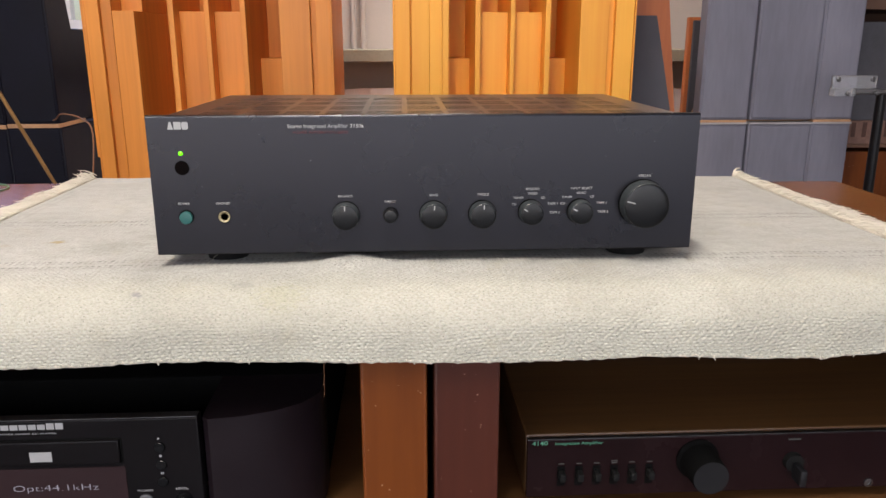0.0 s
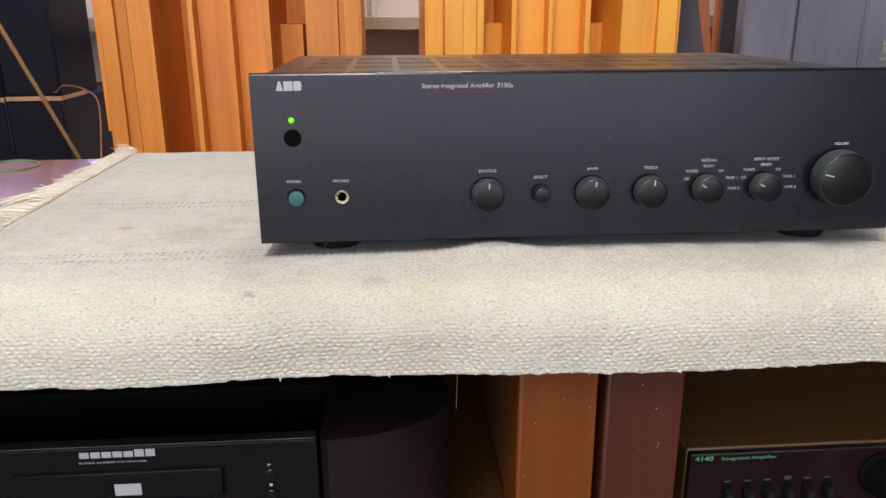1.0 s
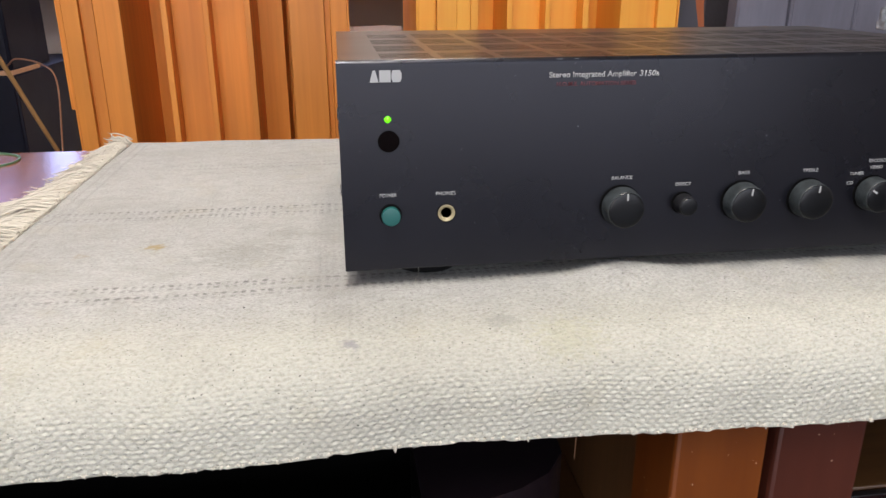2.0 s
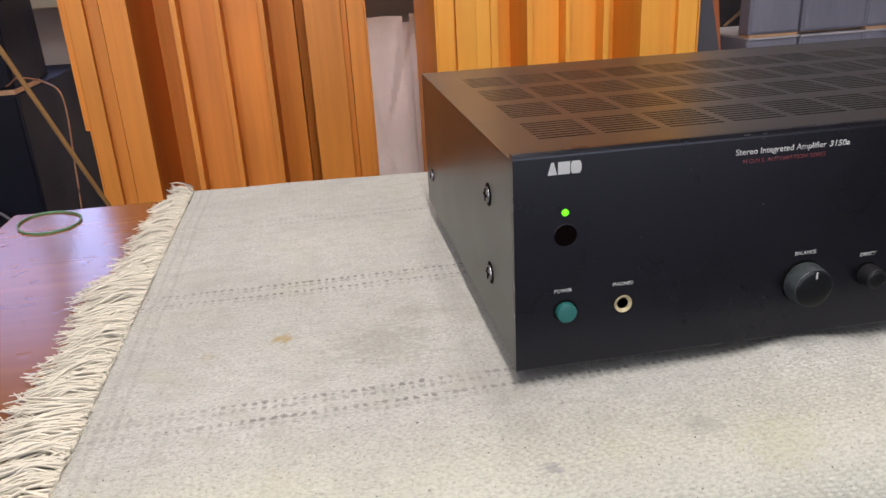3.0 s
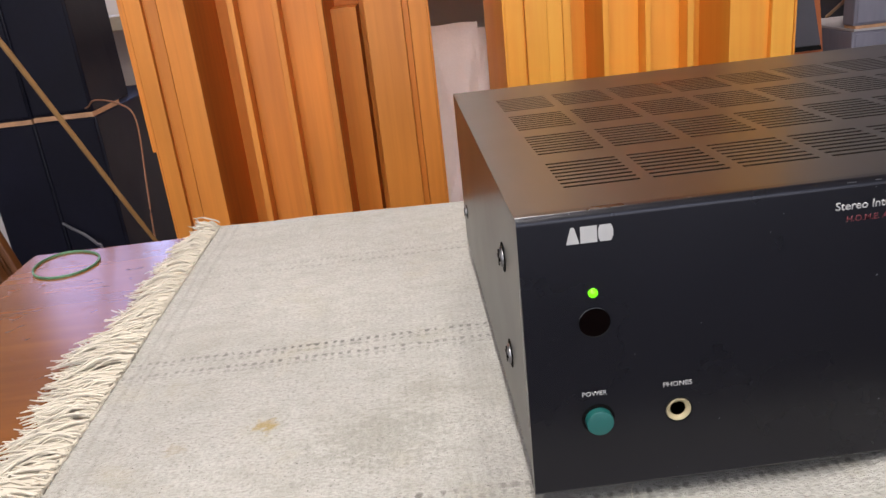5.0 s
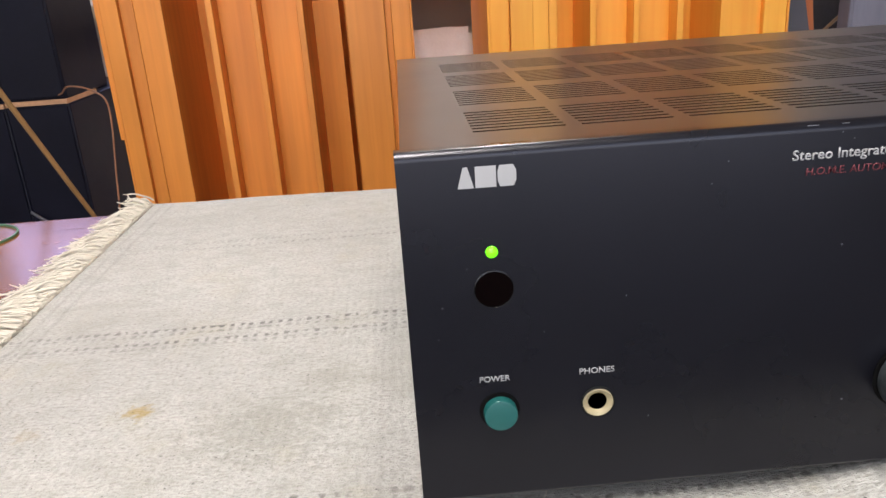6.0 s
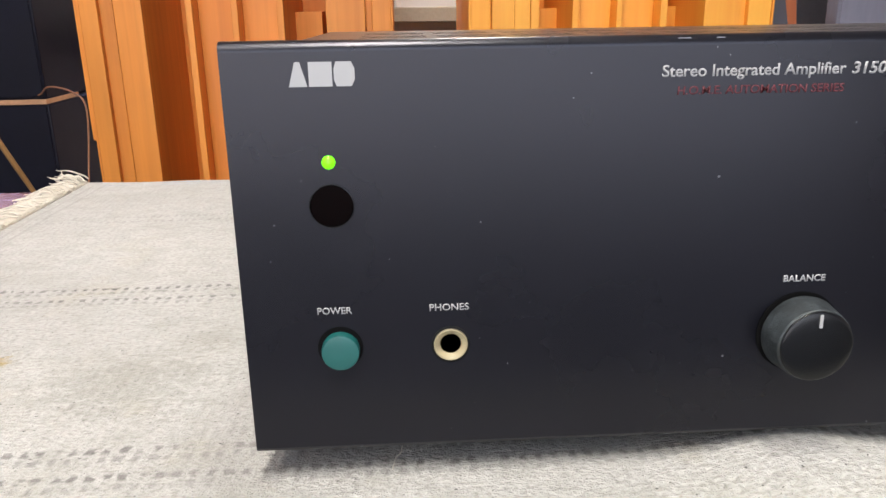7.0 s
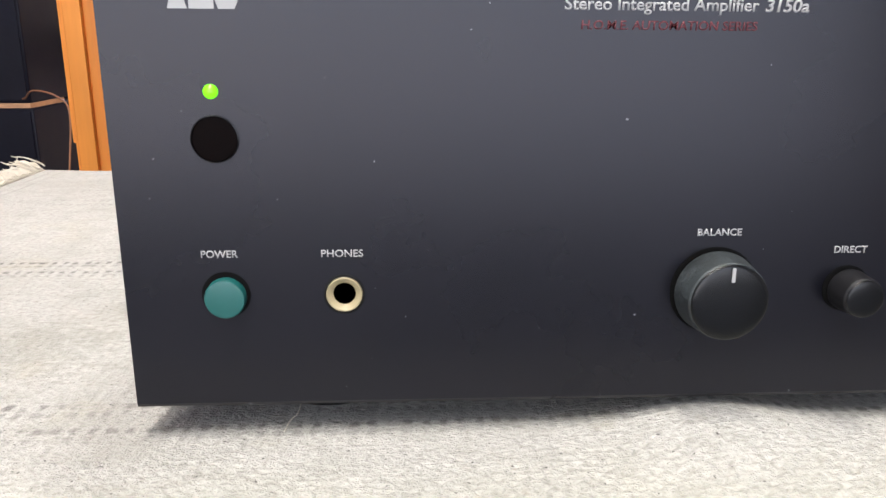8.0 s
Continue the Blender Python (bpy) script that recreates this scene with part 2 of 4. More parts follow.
def rug_material():
    """Off-white weft-faced weave; the UV map holds metres along x and along the cloth."""
    n = Nodes("cream_woven_cotton")
    uv = n.add("ShaderNodeUVMap", uv_map="cloth").outputs[0]
    sep, sep2 = n.add("ShaderNodeSeparateXYZ"), n.add("ShaderNodeSeparateXYZ")
    wob = n.add("ShaderNodeVectorMath", operation="MULTIPLY_ADD")
    nz = n.add("ShaderNodeTexNoise")
    n.link(uv, nz.inputs["Vector"])
    nz.inputs["Scale"].default_value, nz.inputs["Detail"].default_value = 70, 3
    n.link(nz.outputs["Color"], wob.inputs[0])
    wob.inputs[1].default_value = (0.0024, 0.0024, 0)
    n.link(uv, wob.inputs[2])
    n.link(wob.outputs[0], sep.inputs[0])
    n.link(uv, sep2.inputs[0])
    u, v, su, sv = sep.outputs[0], sep.outputs[1], sep2.outputs[0], sep2.outputs[1]
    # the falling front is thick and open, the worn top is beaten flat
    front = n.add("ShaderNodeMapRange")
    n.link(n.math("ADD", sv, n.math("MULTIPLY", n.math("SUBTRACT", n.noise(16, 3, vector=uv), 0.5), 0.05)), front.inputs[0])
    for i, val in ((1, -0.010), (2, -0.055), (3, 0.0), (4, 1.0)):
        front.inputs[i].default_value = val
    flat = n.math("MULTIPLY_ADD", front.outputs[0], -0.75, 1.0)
    rib = n.math("MULTIPLY_ADD", n.math("SINE", n.math("MULTIPLY", u, 2 * math.pi / 0.0042)), 0.5, 0.5)
    fuzz = n.noise(1500, 2, vector=uv)
    weft = n.noise(640, 2, (0.72, 1.15, 1), 0.6, uv)
    slub = n.noise(240, 3, (0.7, 1.1, 1), 0.6, uv)
    grain = n.math("MULTIPLY_ADD", weft, 0.62, n.math("MULTIPLY_ADD", slub, 0.25, n.math("MULTIPLY", fuzz, 0.13)))
    height = n.math("ADD", n.math("MULTIPLY", n.math("MULTIPLY_ADD", rib, 0.09, grain), flat), n.math("MULTIPLY", fuzz, 0.14))
    n.bump(height, 0.95, 0.0022)
    base = n.ramp(n.noise(7, 5, vector=uv), [(0.30, (0.381, 0.377, 0.354)), (0.55, (0.434, 0.431, 0.405)), (0.75, (0.473, 0.470, 0.443))])
    yarn = n.ramp(grain, [(0.36, (0.58, 0.57, 0.54)), (0.50, (0.93, 0.93, 0.93)), (0.62, (1.12, 1.12, 1.12))])
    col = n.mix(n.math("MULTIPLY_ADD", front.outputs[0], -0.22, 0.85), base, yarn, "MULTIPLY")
    # warm tint in the colour offsets bluish window light on the front
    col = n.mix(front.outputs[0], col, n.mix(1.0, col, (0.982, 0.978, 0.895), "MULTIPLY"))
    # dust worked into the weave, cloudy and slightly green
    cloud = n.ramp(n.noise(75, 4, (0.7, 1.1, 1), 0.62, uv), [(0.46, (0, 0, 0)), (0.70, (0.55, 0.55, 0.55))])
    col = n.mix(n.math("MULTIPLY", cloud, flat), col, (0.285, 0.285, 0.250))
    soil = n.ramp(n.noise(11, 4, (1, 1.6, 1), 0.6, uv), [(0.50, (0, 0, 0)), (0.74, (0.45, 0.45, 0.45))])
    col = n.mix(soil, col, (0.285, 0.275, 0.235))
    tea = n.ramp(n.noise(26, 3, (1, 1, 1), 0.6, uv), [(0.58, (0, 0, 0)), (0.74, (0.30, 0.30, 0.30))])
    col = n.mix(tea, col, (0.37, 0.34, 0.235))
    # broken grey lines woven along the length
    wave = n.math("ADD", n.math("SINE", n.math("MULTIPLY", u, 2 * math.pi / 0.0050)), n.math("MULTIPLY", n.math("SUBTRACT", n.noise(210, 3, vector=uv), 0.5), 7.5))
    dashes = n.ramp(n.math("MULTIPLY_ADD", wave, 0.25, 0.5), [(0.44, (0, 0, 0)), (0.70, (1, 1, 1))])
    fade = n.ramp(n.noise(14, 3, (1, 0.2, 1), 0.5, uv), [(0.34, (0.50,) * 3), (0.62, (1, 1, 1))])
    worn = n.ramp(n.math("MULTIPLY_ADD", su, 4.0, 1.7), [(0.0, (0.55,) * 3), (0.45, (1, 1, 1))])
    fade = n.math("MULTIPLY", fade, worn)
    for at, amount in ((0.172, 1.0), (0.167, 0.5), (0.157, 0.85), (0.152, 0.4), (0.022, 0.8), (0.017, 0.5), (0.007, 0.8), (0.002, 0.35), (0.303, 0.45), (0.315, 0.35)):
        away = n.math("ABSOLUTE", n.math("SUBTRACT", n.math("SUBTRACT", v, 0.0012), at))
        near = n.ramp(n.math("DIVIDE", away, 0.0030), [(0.30, (1, 1, 1)), (0.80, (0, 0, 0))])
        col = n.mix(n.math("MULTIPLY", n.math("MULTIPLY", near, dashes), n.math("MULTIPLY", fade, amount)), col, (0.075, 0.073, 0.064))
    # spilled stains: place, radius, colour, strength
    for sx, sy, r, c, amount in ((-0.333, 0.090, 0.0066, (0.30, 0.21, 0.04), 0.75), (-0.374, 0.078, 0.006, (0.31, 0.25, 0.14), 0.3), (-0.275, 0.067, 0.030, (0.20, 0.20, 0.165), 0.42),
                                 (-0.252, 0.107, 0.016, (0.23, 0.225, 0.185), 0.40), (-0.215, -0.059, 0.0040, (0.16, 0.165, 0.18), 0.6), (-0.140, -0.048, 0.010, (0.22, 0.225, 0.20), 0.4),
                                 (-0.20, 0.028, 0.05, (0.26, 0.25, 0.23), 0.25), (-0.11, -0.062, 0.017, (0.34, 0.33, 0.19), 0.28), (0.10, -0.02, 0.05, (0.28, 0.27, 0.23), 0.3)):
        dx = n.math("MULTIPLY", n.math("SUBTRACT", su, sx), 0.8)
        dy = n.math("SUBTRACT", sv, sy)
        d = n.math("SQRT", n.math("ADD", n.math("MULTIPLY", dx, dx), n.math("MULTIPLY", dy, dy)))
        d = n.math("ADD", n.math("DIVIDE", d, r), n.math("MULTIPLY", n.math("SUBTRACT", n.noise(230, 4, (0.85, 1.1, 1), 0.6, uv), 0.5), 3.4))
        spot = n.ramp(d, [(0.30, (amount,) * 3), (1.1, (0, 0, 0))])
        col = n.mix(spot, col, c)
    for at in (-0.4185, -0.4105):
        away = n.math("DIVIDE", n.math("ABSOLUTE", n.math("SUBTRACT", n.math("SUBTRACT", u, 0.0012), at)), 0.002)
        col = n.mix(n.math("MULTIPLY", n.ramp(away, [(0.2, (1, 1, 1)), (1.0, (0, 0, 0))]), n.math("MULTIPLY", n.noise(60, 3, vector=uv), 0.55)), col, (0.22, 0.215, 0.19))
    specks = n.math("GREATER_THAN", n.noise(760, 1, (0.8, 1.1, 1), 0.4, uv), 0.735)
    col = n.mix(n.math("MULTIPLY", specks, 0.85), col, (0.05, 0.045, 0.04))
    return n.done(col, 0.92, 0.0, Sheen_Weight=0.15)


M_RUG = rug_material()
M_YARN = plain("cream_yarn", (0.55, 0.51, 0.43), 0.9, 0, 700, 0.3, 0.12, 40)


# ---- mesh helpers ----
def thing(name, base, label, category, group="", kind=""):
    ob = new(name)
    ob.empty_display_size = 0.02
    ob.location = base
    tagged(ob, label, category, group, kind)
    return ob


def part(name, bm, material, parent=None, label="", smooth=False):
    """Links a bmesh, built in the world's metres, as one mesh object under a thing or a part."""
    me = bpy.data.meshes.new(name)
    bmesh.ops.recalc_face_normals(bm, faces=bm.faces[:])
    bm.to_mesh(me)
    bm.free()
    me.materials.append(material)
    if smooth:
        me.polygons.foreach_set("use_smooth", [True] * len(me.polygons))
        me.set_sharp_from_angle(angle=radians(35))
        for f in me.polygons:
            if f.area > 1e-4 and max(abs(f.normal.x), abs(f.normal.y), abs(f.normal.z)) > 0.9999:
                f.use_smooth = False
    ob = new(name, me)
    if parent is not None:
        ob.parent = parent
        m = Matrix.Identity(4)
        p = parent
        while p is not None:
            m = Matrix.Translation(p.location) @ m if p.type == "EMPTY" else m
            p = p.parent
        ob.matrix_parent_inverse = m.inverted() if parent.type == "EMPTY" else Matrix.Identity(4)
    if label:
        tagged(ob, label)
    return ob


def box(x0, x1, y0, y1, z0, z1, bevel=0.0, segments=2, bm=None):
    own = bm is None
    bm = bm or bmesh.new()
    made = bmesh.ops.create_cube(bm, size=1.0, matrix=Matrix.Translation(((x0 + x1) / 2, (y0 + y1) / 2, (z0 + z1) / 2)) @ Matrix.Diagonal((x1 - x0, y1 - y0, z1 - z0, 1)))
    if bevel:
        edges = list({e for v in made["verts"] for e in v.link_edges})
        bmesh.ops.bevel(bm, geom=edges, offset=bevel, segments=segments, affect="EDGES", profile=0.5)
    return bm


def lathe(profile, origin, axis="y", steps=40, bm=None):
    """Turns (radius, along) pairs about an axis that goes through origin."""
    bm = bm or bmesh.new()
    o = Vector(origin)
    rings = []
    for r, a in profile:
        ring = []
        for i in range(steps):
            t = 2 * math.pi * i / steps
            c, s = r * math.cos(t), r * math.sin(t)
            ring.append(bm.verts.new(o + Vector({"x": (a, c, s), "y": (c, a, s), "z": (c, s, a)}[axis])))
        rings.append(ring)
    for p, q in zip(rings, rings[1:]):
        for i in range(steps):
            bm.faces.new((p[i], p[(i + 1) % steps], q[(i + 1) % steps], q[i]))
    for ring in (rings[0], rings[-1]):
        bm.faces.new(ring)
    return bm


def tube(points, radius, sides=8, bm=None, flat=1.0):
    """A round cord along the points."""
    bm = bm or bmesh.new()
    pts = [Vector(p) for p in points]
    rings = []
    for i, p in enumerate(pts):
        d = (pts[min(i + 1, len(pts) - 1)] - pts[max(i - 1, 0)]).normalized()
        a = d.cross(Vector((0, 0, 1)) if abs(d.z) < 0.9 else Vector((0, 1, 0))).normalized()
        b = d.cross(a)
        r = radius[i] if isinstance(radius, (list, tuple)) else radius
        rings.append([bm.verts.new(p + (a * math.cos(t) + b * math.sin(t) * flat) * r) for t in (2 * math.pi * k / sides for k in range(sides))])
    for p, q in zip(rings, rings[1:]):
        for k in range(sides):
            bm.faces.new((p[k], p[(k + 1) % sides], q[(k + 1) % sides], q[k]))
    bm.faces.new(rings[0]), bm.faces.new(rings[-1])
    return bm


def smooth_path(points, steps=8):
    """A Catmull-Rom line through the points."""
    p = [Vector(q) for q in points]
    p = [2 * p[0] - p[1]] + p + [2 * p[-1] - p[-2]]
    out = []
    for i in range(1, len(p) - 2):
        for k in range(steps):
            t = k / steps
            out.append(0.5 * ((2 * p[i]) + (p[i + 1] - p[i - 1]) * t + (2 * p[i - 1] - 5 * p[i] + 4 * p[i + 1] - p[i + 2]) * t * t + (3 * p[i] - p[i - 1] - 3 * p[i + 1] + p[i + 2]) * t ** 3))
    return out + [p[-2]]


def lettering(words, x, y, z, width, height, material, parent, slant=0.0, weight=0.0, name="lettering"):
    """Printed words on a face that looks to -y, centred on x and z; capitals of the given height."""
    cu = bpy.data.curves.new(name, "FONT")
    cu.body, cu.align_x, cu.align_y, cu.size, cu.shear, cu.offset, cu.resolution_u = words, "CENTER", "CENTER", 1.0, slant, weight, 4
    tmp = new(name, cu)
    bpy.context.view_layer.update()
    me = bpy.data.meshes.new_from_object(tmp.evaluated_get(bpy.context.evaluated_depsgraph_get()))
    bpy.data.objects.remove(tmp)
    xs = [v.co.x for v in me.vertices]
    ys = [v.co.y for v in me.vertices]
    sx = width / (max(xs) - min(xs))
    sz = height / (max(ys) - min(ys))
    cx, cy = (max(xs) + min(xs)) / 2, (max(ys) + min(ys)) / 2
    bm = bmesh.new()
    bm.from_mesh(me)
    for v in bm.verts:
        v.co = Vector((x + (v.co.x - cx) * sx, y, z + (v.co.y - cy) * sz))
    bpy.data.meshes.remove(me)
    faces = bm.faces[:]
    made = bmesh.ops.extrude_face_region(bm, geom=faces)
    for v in made["geom"]:
        if isinstance(v, bmesh.types.BMVert):
            v.co.y -= 0.00012
    return part(name, bm, material, parent)


# ---- the room ----
def slab(name, x0, x1, y0, y1, z0, z1, material, label):
    return tagged(part(name, box(x0, x1, y0, y1, z0, z1), material), label, "room", kind="structure")


RX0, RX1, RY0 = -3.0, 3.2, -3.4
slab("floor", RX0, RX1, RY0, BACK_Y + 0.2, -0.1, 0.0, M_FLOOR, "dark brown wooden floor of the listening room")
slab("ceiling", RX0, RX1, RY0, BACK_Y + 0.2, CEIL, CEIL + 0.1, M_CEILING, "white painted room ceiling")
slab("wall_west", RX0 - 0.15, RX0, RY0, BACK_Y + 0.2, 0, CEIL, M_WALL, "pale painted side wall")
slab("wall_east", RX1, RX1 + 0.15, RY0, BACK_Y + 0.2, 0, CEIL, M_WALL, "pale painted side wall")



def wall_with_window(name, y0, y1, w, label):
    a, b, c, d = w
    bm = bmesh.new()
    box(RX0, a, y0, y1, 0, CEIL, bm=bm)
    box(b, RX1, y0, y1, 0, CEIL, bm=bm)
    box(a, b, y0, y1, 0, c, bm=bm)
    box(a, b, y0, y1, d, CEIL, bm=bm)
    tagged(part(name, bm, M_WALL), label, "wall", kind="structure")


def window(name, y, w, m):
    a, b, c, d = w
    win = thing(name, ((a + b) / 2, y, c), "bright daylight window with white painted frame", "window", kind="structure")
    for x0, x1, z0, z1 in ((a, b, c, c + 0.05), (a, b, d - 0.05, d), (a, a + 0.05, c + 0.05, d - 0.05), (b - 0.05, b, c + 0.05, d - 0.05), (m - 0.02, m + 0.02, c + 0.05, d - 0.05)):
        part("window_frame", box(x0, x1, y, y + 0.05, z0, z1, 0.004), M_FRAME, win)
    for x0, x1 in ((a + 0.05, m - 0.02), (m + 0.02, b - 0.05)):
        part("pane", box(x0, x1, y + 0.02, y + 0.025, c + 0.05, d - 0.05), M_GLASS, win).visible_shadow = False


NORTH = (WINDOW_X0, WINDOW_X1, WINDOW_Z0, WINDOW_Z1)
wall_with_window("wall_north", BACK_Y, BACK_Y + 0.2, NORTH, "pale pinkish painted wall with a window opening")
wall_with_window("wall_south", RY0 - 0.2, RY0, SOUTH, "pale painted wall with a wide window opening")
window("window_1", BACK_Y + 0.12, NORTH, MULLION)
window("window_2", RY0 - 0.17, SOUTH, (SOUTH[0] + SOUTH[1]) / 2)

# the long ledge under the window, and the white boarding below it
tagged(part("window_ledge", box(RX0, RX1, 2.48, BACK_Y, 0.848, 0.897, 0.004), M_LEDGE), "grey-green concrete ledge along the wall", "ledge", kind="structure")


def boarding():
    """A white sheet hung below the ledge in three overlapping lengths, with creases and an uneven upper edge."""
    def crease(x, z, x0, z0, x1, z1, width, depth):
        d = Vector((x1 - x0, z1 - z0)).normalized()
        off = (x - x0) * d.y - (z - z0) * d.x
        return depth * math.exp(-(off / width) ** 2)

    bm = bmesh.new()
    for x0, x1, y, top in ((-1.0, 0.031, 2.550, 0.744), (0.024, 0.066, 2.562, 0.724), (0.058, 0.70, 2.545, 0.748), (0.69, 1.4, 2.553, 0.742)):
        nx, nz = max(6, int((x1 - x0) / 0.012)), 60
        rows = []
        for j in range(nz + 1):
            row = []
            for i in range(nx + 1):
                x = x0 + (x1 - x0) * i / nx
                edge = top + 0.007 * noise.noise(Vector((x * 11, top * 50, 3)))
                z = edge * j / nz
                push = 0.007 * noise.noise(Vector((x * 5, z * 3.5, y * 9))) + 0.012 * noise.noise(Vector((x * 2.2, z * 1.6, 1)))
                push += crease(x, z, 0.012, 0.70, -0.055, 0.30, 0.014, 0.009) + crease(x, z, -0.058, 0.30, -0.12, 0.12, 0.016, -0.010) + crease(x, z, -0.055, 0.31, -0.015, 0.12, 0.014, 0.008)
                push += crease(x, z, -0.20, 0.705, 0.03, 0.700, 0.006, 0.004)
                hem = max(0.0, 1 - abs(x - x1) / 0.007) * 0.006
                row.append(bm.verts.new((x, y - push - hem, z)))
            rows.append(row)
        for p, q in zip(rows, rows[1:]):
            for i in range(nx):
                bm.faces.new((p[i], p[i + 1], q[i + 1], q[i]))
    made = bmesh.ops.extrude_face_region(bm, geom=bm.faces[:])
    for v in made["geom"]:
        if isinstance(v, bmesh.types.BMVert):
            v.co.y += 0.002
    tagged(part("wall_sheet", bm, M_SHEET, smooth=True), "creased white sheet hung below the wall ledge", "sheet", kind="structure")


boarding()
for px0 in (-0.245, -0.205):
    tagged(part("wall_pipe", tube([(px0 + 0.03, 2.70, 0.897), (px0 + 0.03, 2.70, CEIL)], 0.012, 14), M_WALL, smooth=True), "thin painted pipe against the wall", "pipe", kind="structure")


def ceiling_lamp(x, y, length):
    lamp = thing("ceiling_lamp", (x, y, CEIL), "unseen white fluorescent lamp fitting assumed on the ceiling", "lamp", "ceiling lamps")
    part("housing", box(x - 0.07, x + 0.07, y - length / 2 - 0.03, y + length / 2 + 0.03, CEIL - 0.06, CEIL, 0.006), M_FRAME, lamp)
    part("tube", tube([(x, y - length / 2, CEIL - 0.078), (x, y + length / 2, CEIL - 0.078)], 0.013, 14), M_TUBE, lamp, "glowing fluorescent tube", True)


for tx, ty, tl, tw, tc in TUBES:
    ceiling_lamp(tx, ty, tl)


# ---- two wooden rack tables side by side ----
TOP = 0.744
FRONT = -0.070
SHELF_Z = 0.533


def rack_table(x0, x1, REAR, post, label):
    t = thing("rack_table", ((x0 + x1) / 2, (FRONT + REAR) / 2, 0), label, "table", "rack tables")
    part("tabletop", box(x0, x1, FRONT + 0.016, REAR, TOP - 0.028, TOP, 0.0040, 3), M_TABLE, t, "glossy red-brown varnished top with dents", True)
    for a in (x0, x1 - 0.05):
        for b, c in ((FRONT - 0.002, FRONT + 0.048), (REAR - 0.055, REAR - 0.005)):
            part("post", box(a, a + 0.05, b, c, 0, TOP - 0.028, 0.0025), post, t, smooth=True)
        part("side_panel", box(a + 0.012, a + 0.038, FRONT + 0.048, REAR - 0.055, 0.05, TOP - 0.03), M_RACKIN, t)
    for z in (SHELF_Z, 0.12):
        part("shelf", box(x0 + 0.038, x1 - 0.038, FRONT + 0.012, REAR - 0.03, z - 0.022, z, 0.002), M_SHELF, t)
    part("back_panel", box(x0 + 0.05, x1 - 0.05, REAR - 0.03, REAR - 0.018, 0.1, TOP - 0.03), M_RACKIN, t)
    return t


rack_table(-0.597, -0.004, 0.431, M_POST, "red-brown varnished wooden rack table holding a black disc player")
rack_table(0.001, 0.566, 0.394, M_POST2, "red-brown varnished wooden rack table holding a walnut-cased amplifier")


# ---- the rug ----
RUG_X0, RUG_X1 = -0.427, 0.424
RUG_Z = 0.750


def rug_point(x, s):
    """Place of the cloth at x and at s metres along it from the amplifier's front; s goes down over the table's edge."""
    bend = -0.046
    r = 0.034
    hem = -0.125
    if s >= bend:
        y, z = s, RUG_Z
    else:
        a = (bend - s) / r
        if a < 1.42:
            y, z = bend - r * math.sin(a), RUG_Z - r * (1 - math.cos(a))
        else:
            rest = (bend - s) - 1.42 * r
            y, z = bend - r * math.sin(1.42) - rest * math.cos(1.42), RUG_Z - r * (1 - math.cos(1.42)) - rest * math.sin(1.42)
    n1 = noise.noise(Vector((x * 7, s * 9, 0.3)))
    n2 = noise.noise(Vector((x * 22, s * 26, 4.1)))
    z += 0.0006 * n1 + 0.0004 * n2
    if s < bend:
        y += 0.004 * n1 * min(1, (bend - s) / 0.06) + 0.0012 * n2
    tent = math.exp(-((x + 0.062) / 0.024) ** 2 - ((s - 0.004) / 0.030) ** 2)
    z += 0.0055 * tent
    z += 0.0036 * math.exp(-((s + 0.004) / 0.026) ** 2) * min(1.0, max(0.0, 1.15 - abs(x) / 0.26))
    far = max(0.0, (s - 0.405) / 0.03)
    z += 0.0015 * far * n1
    return Vector((x, y, z))


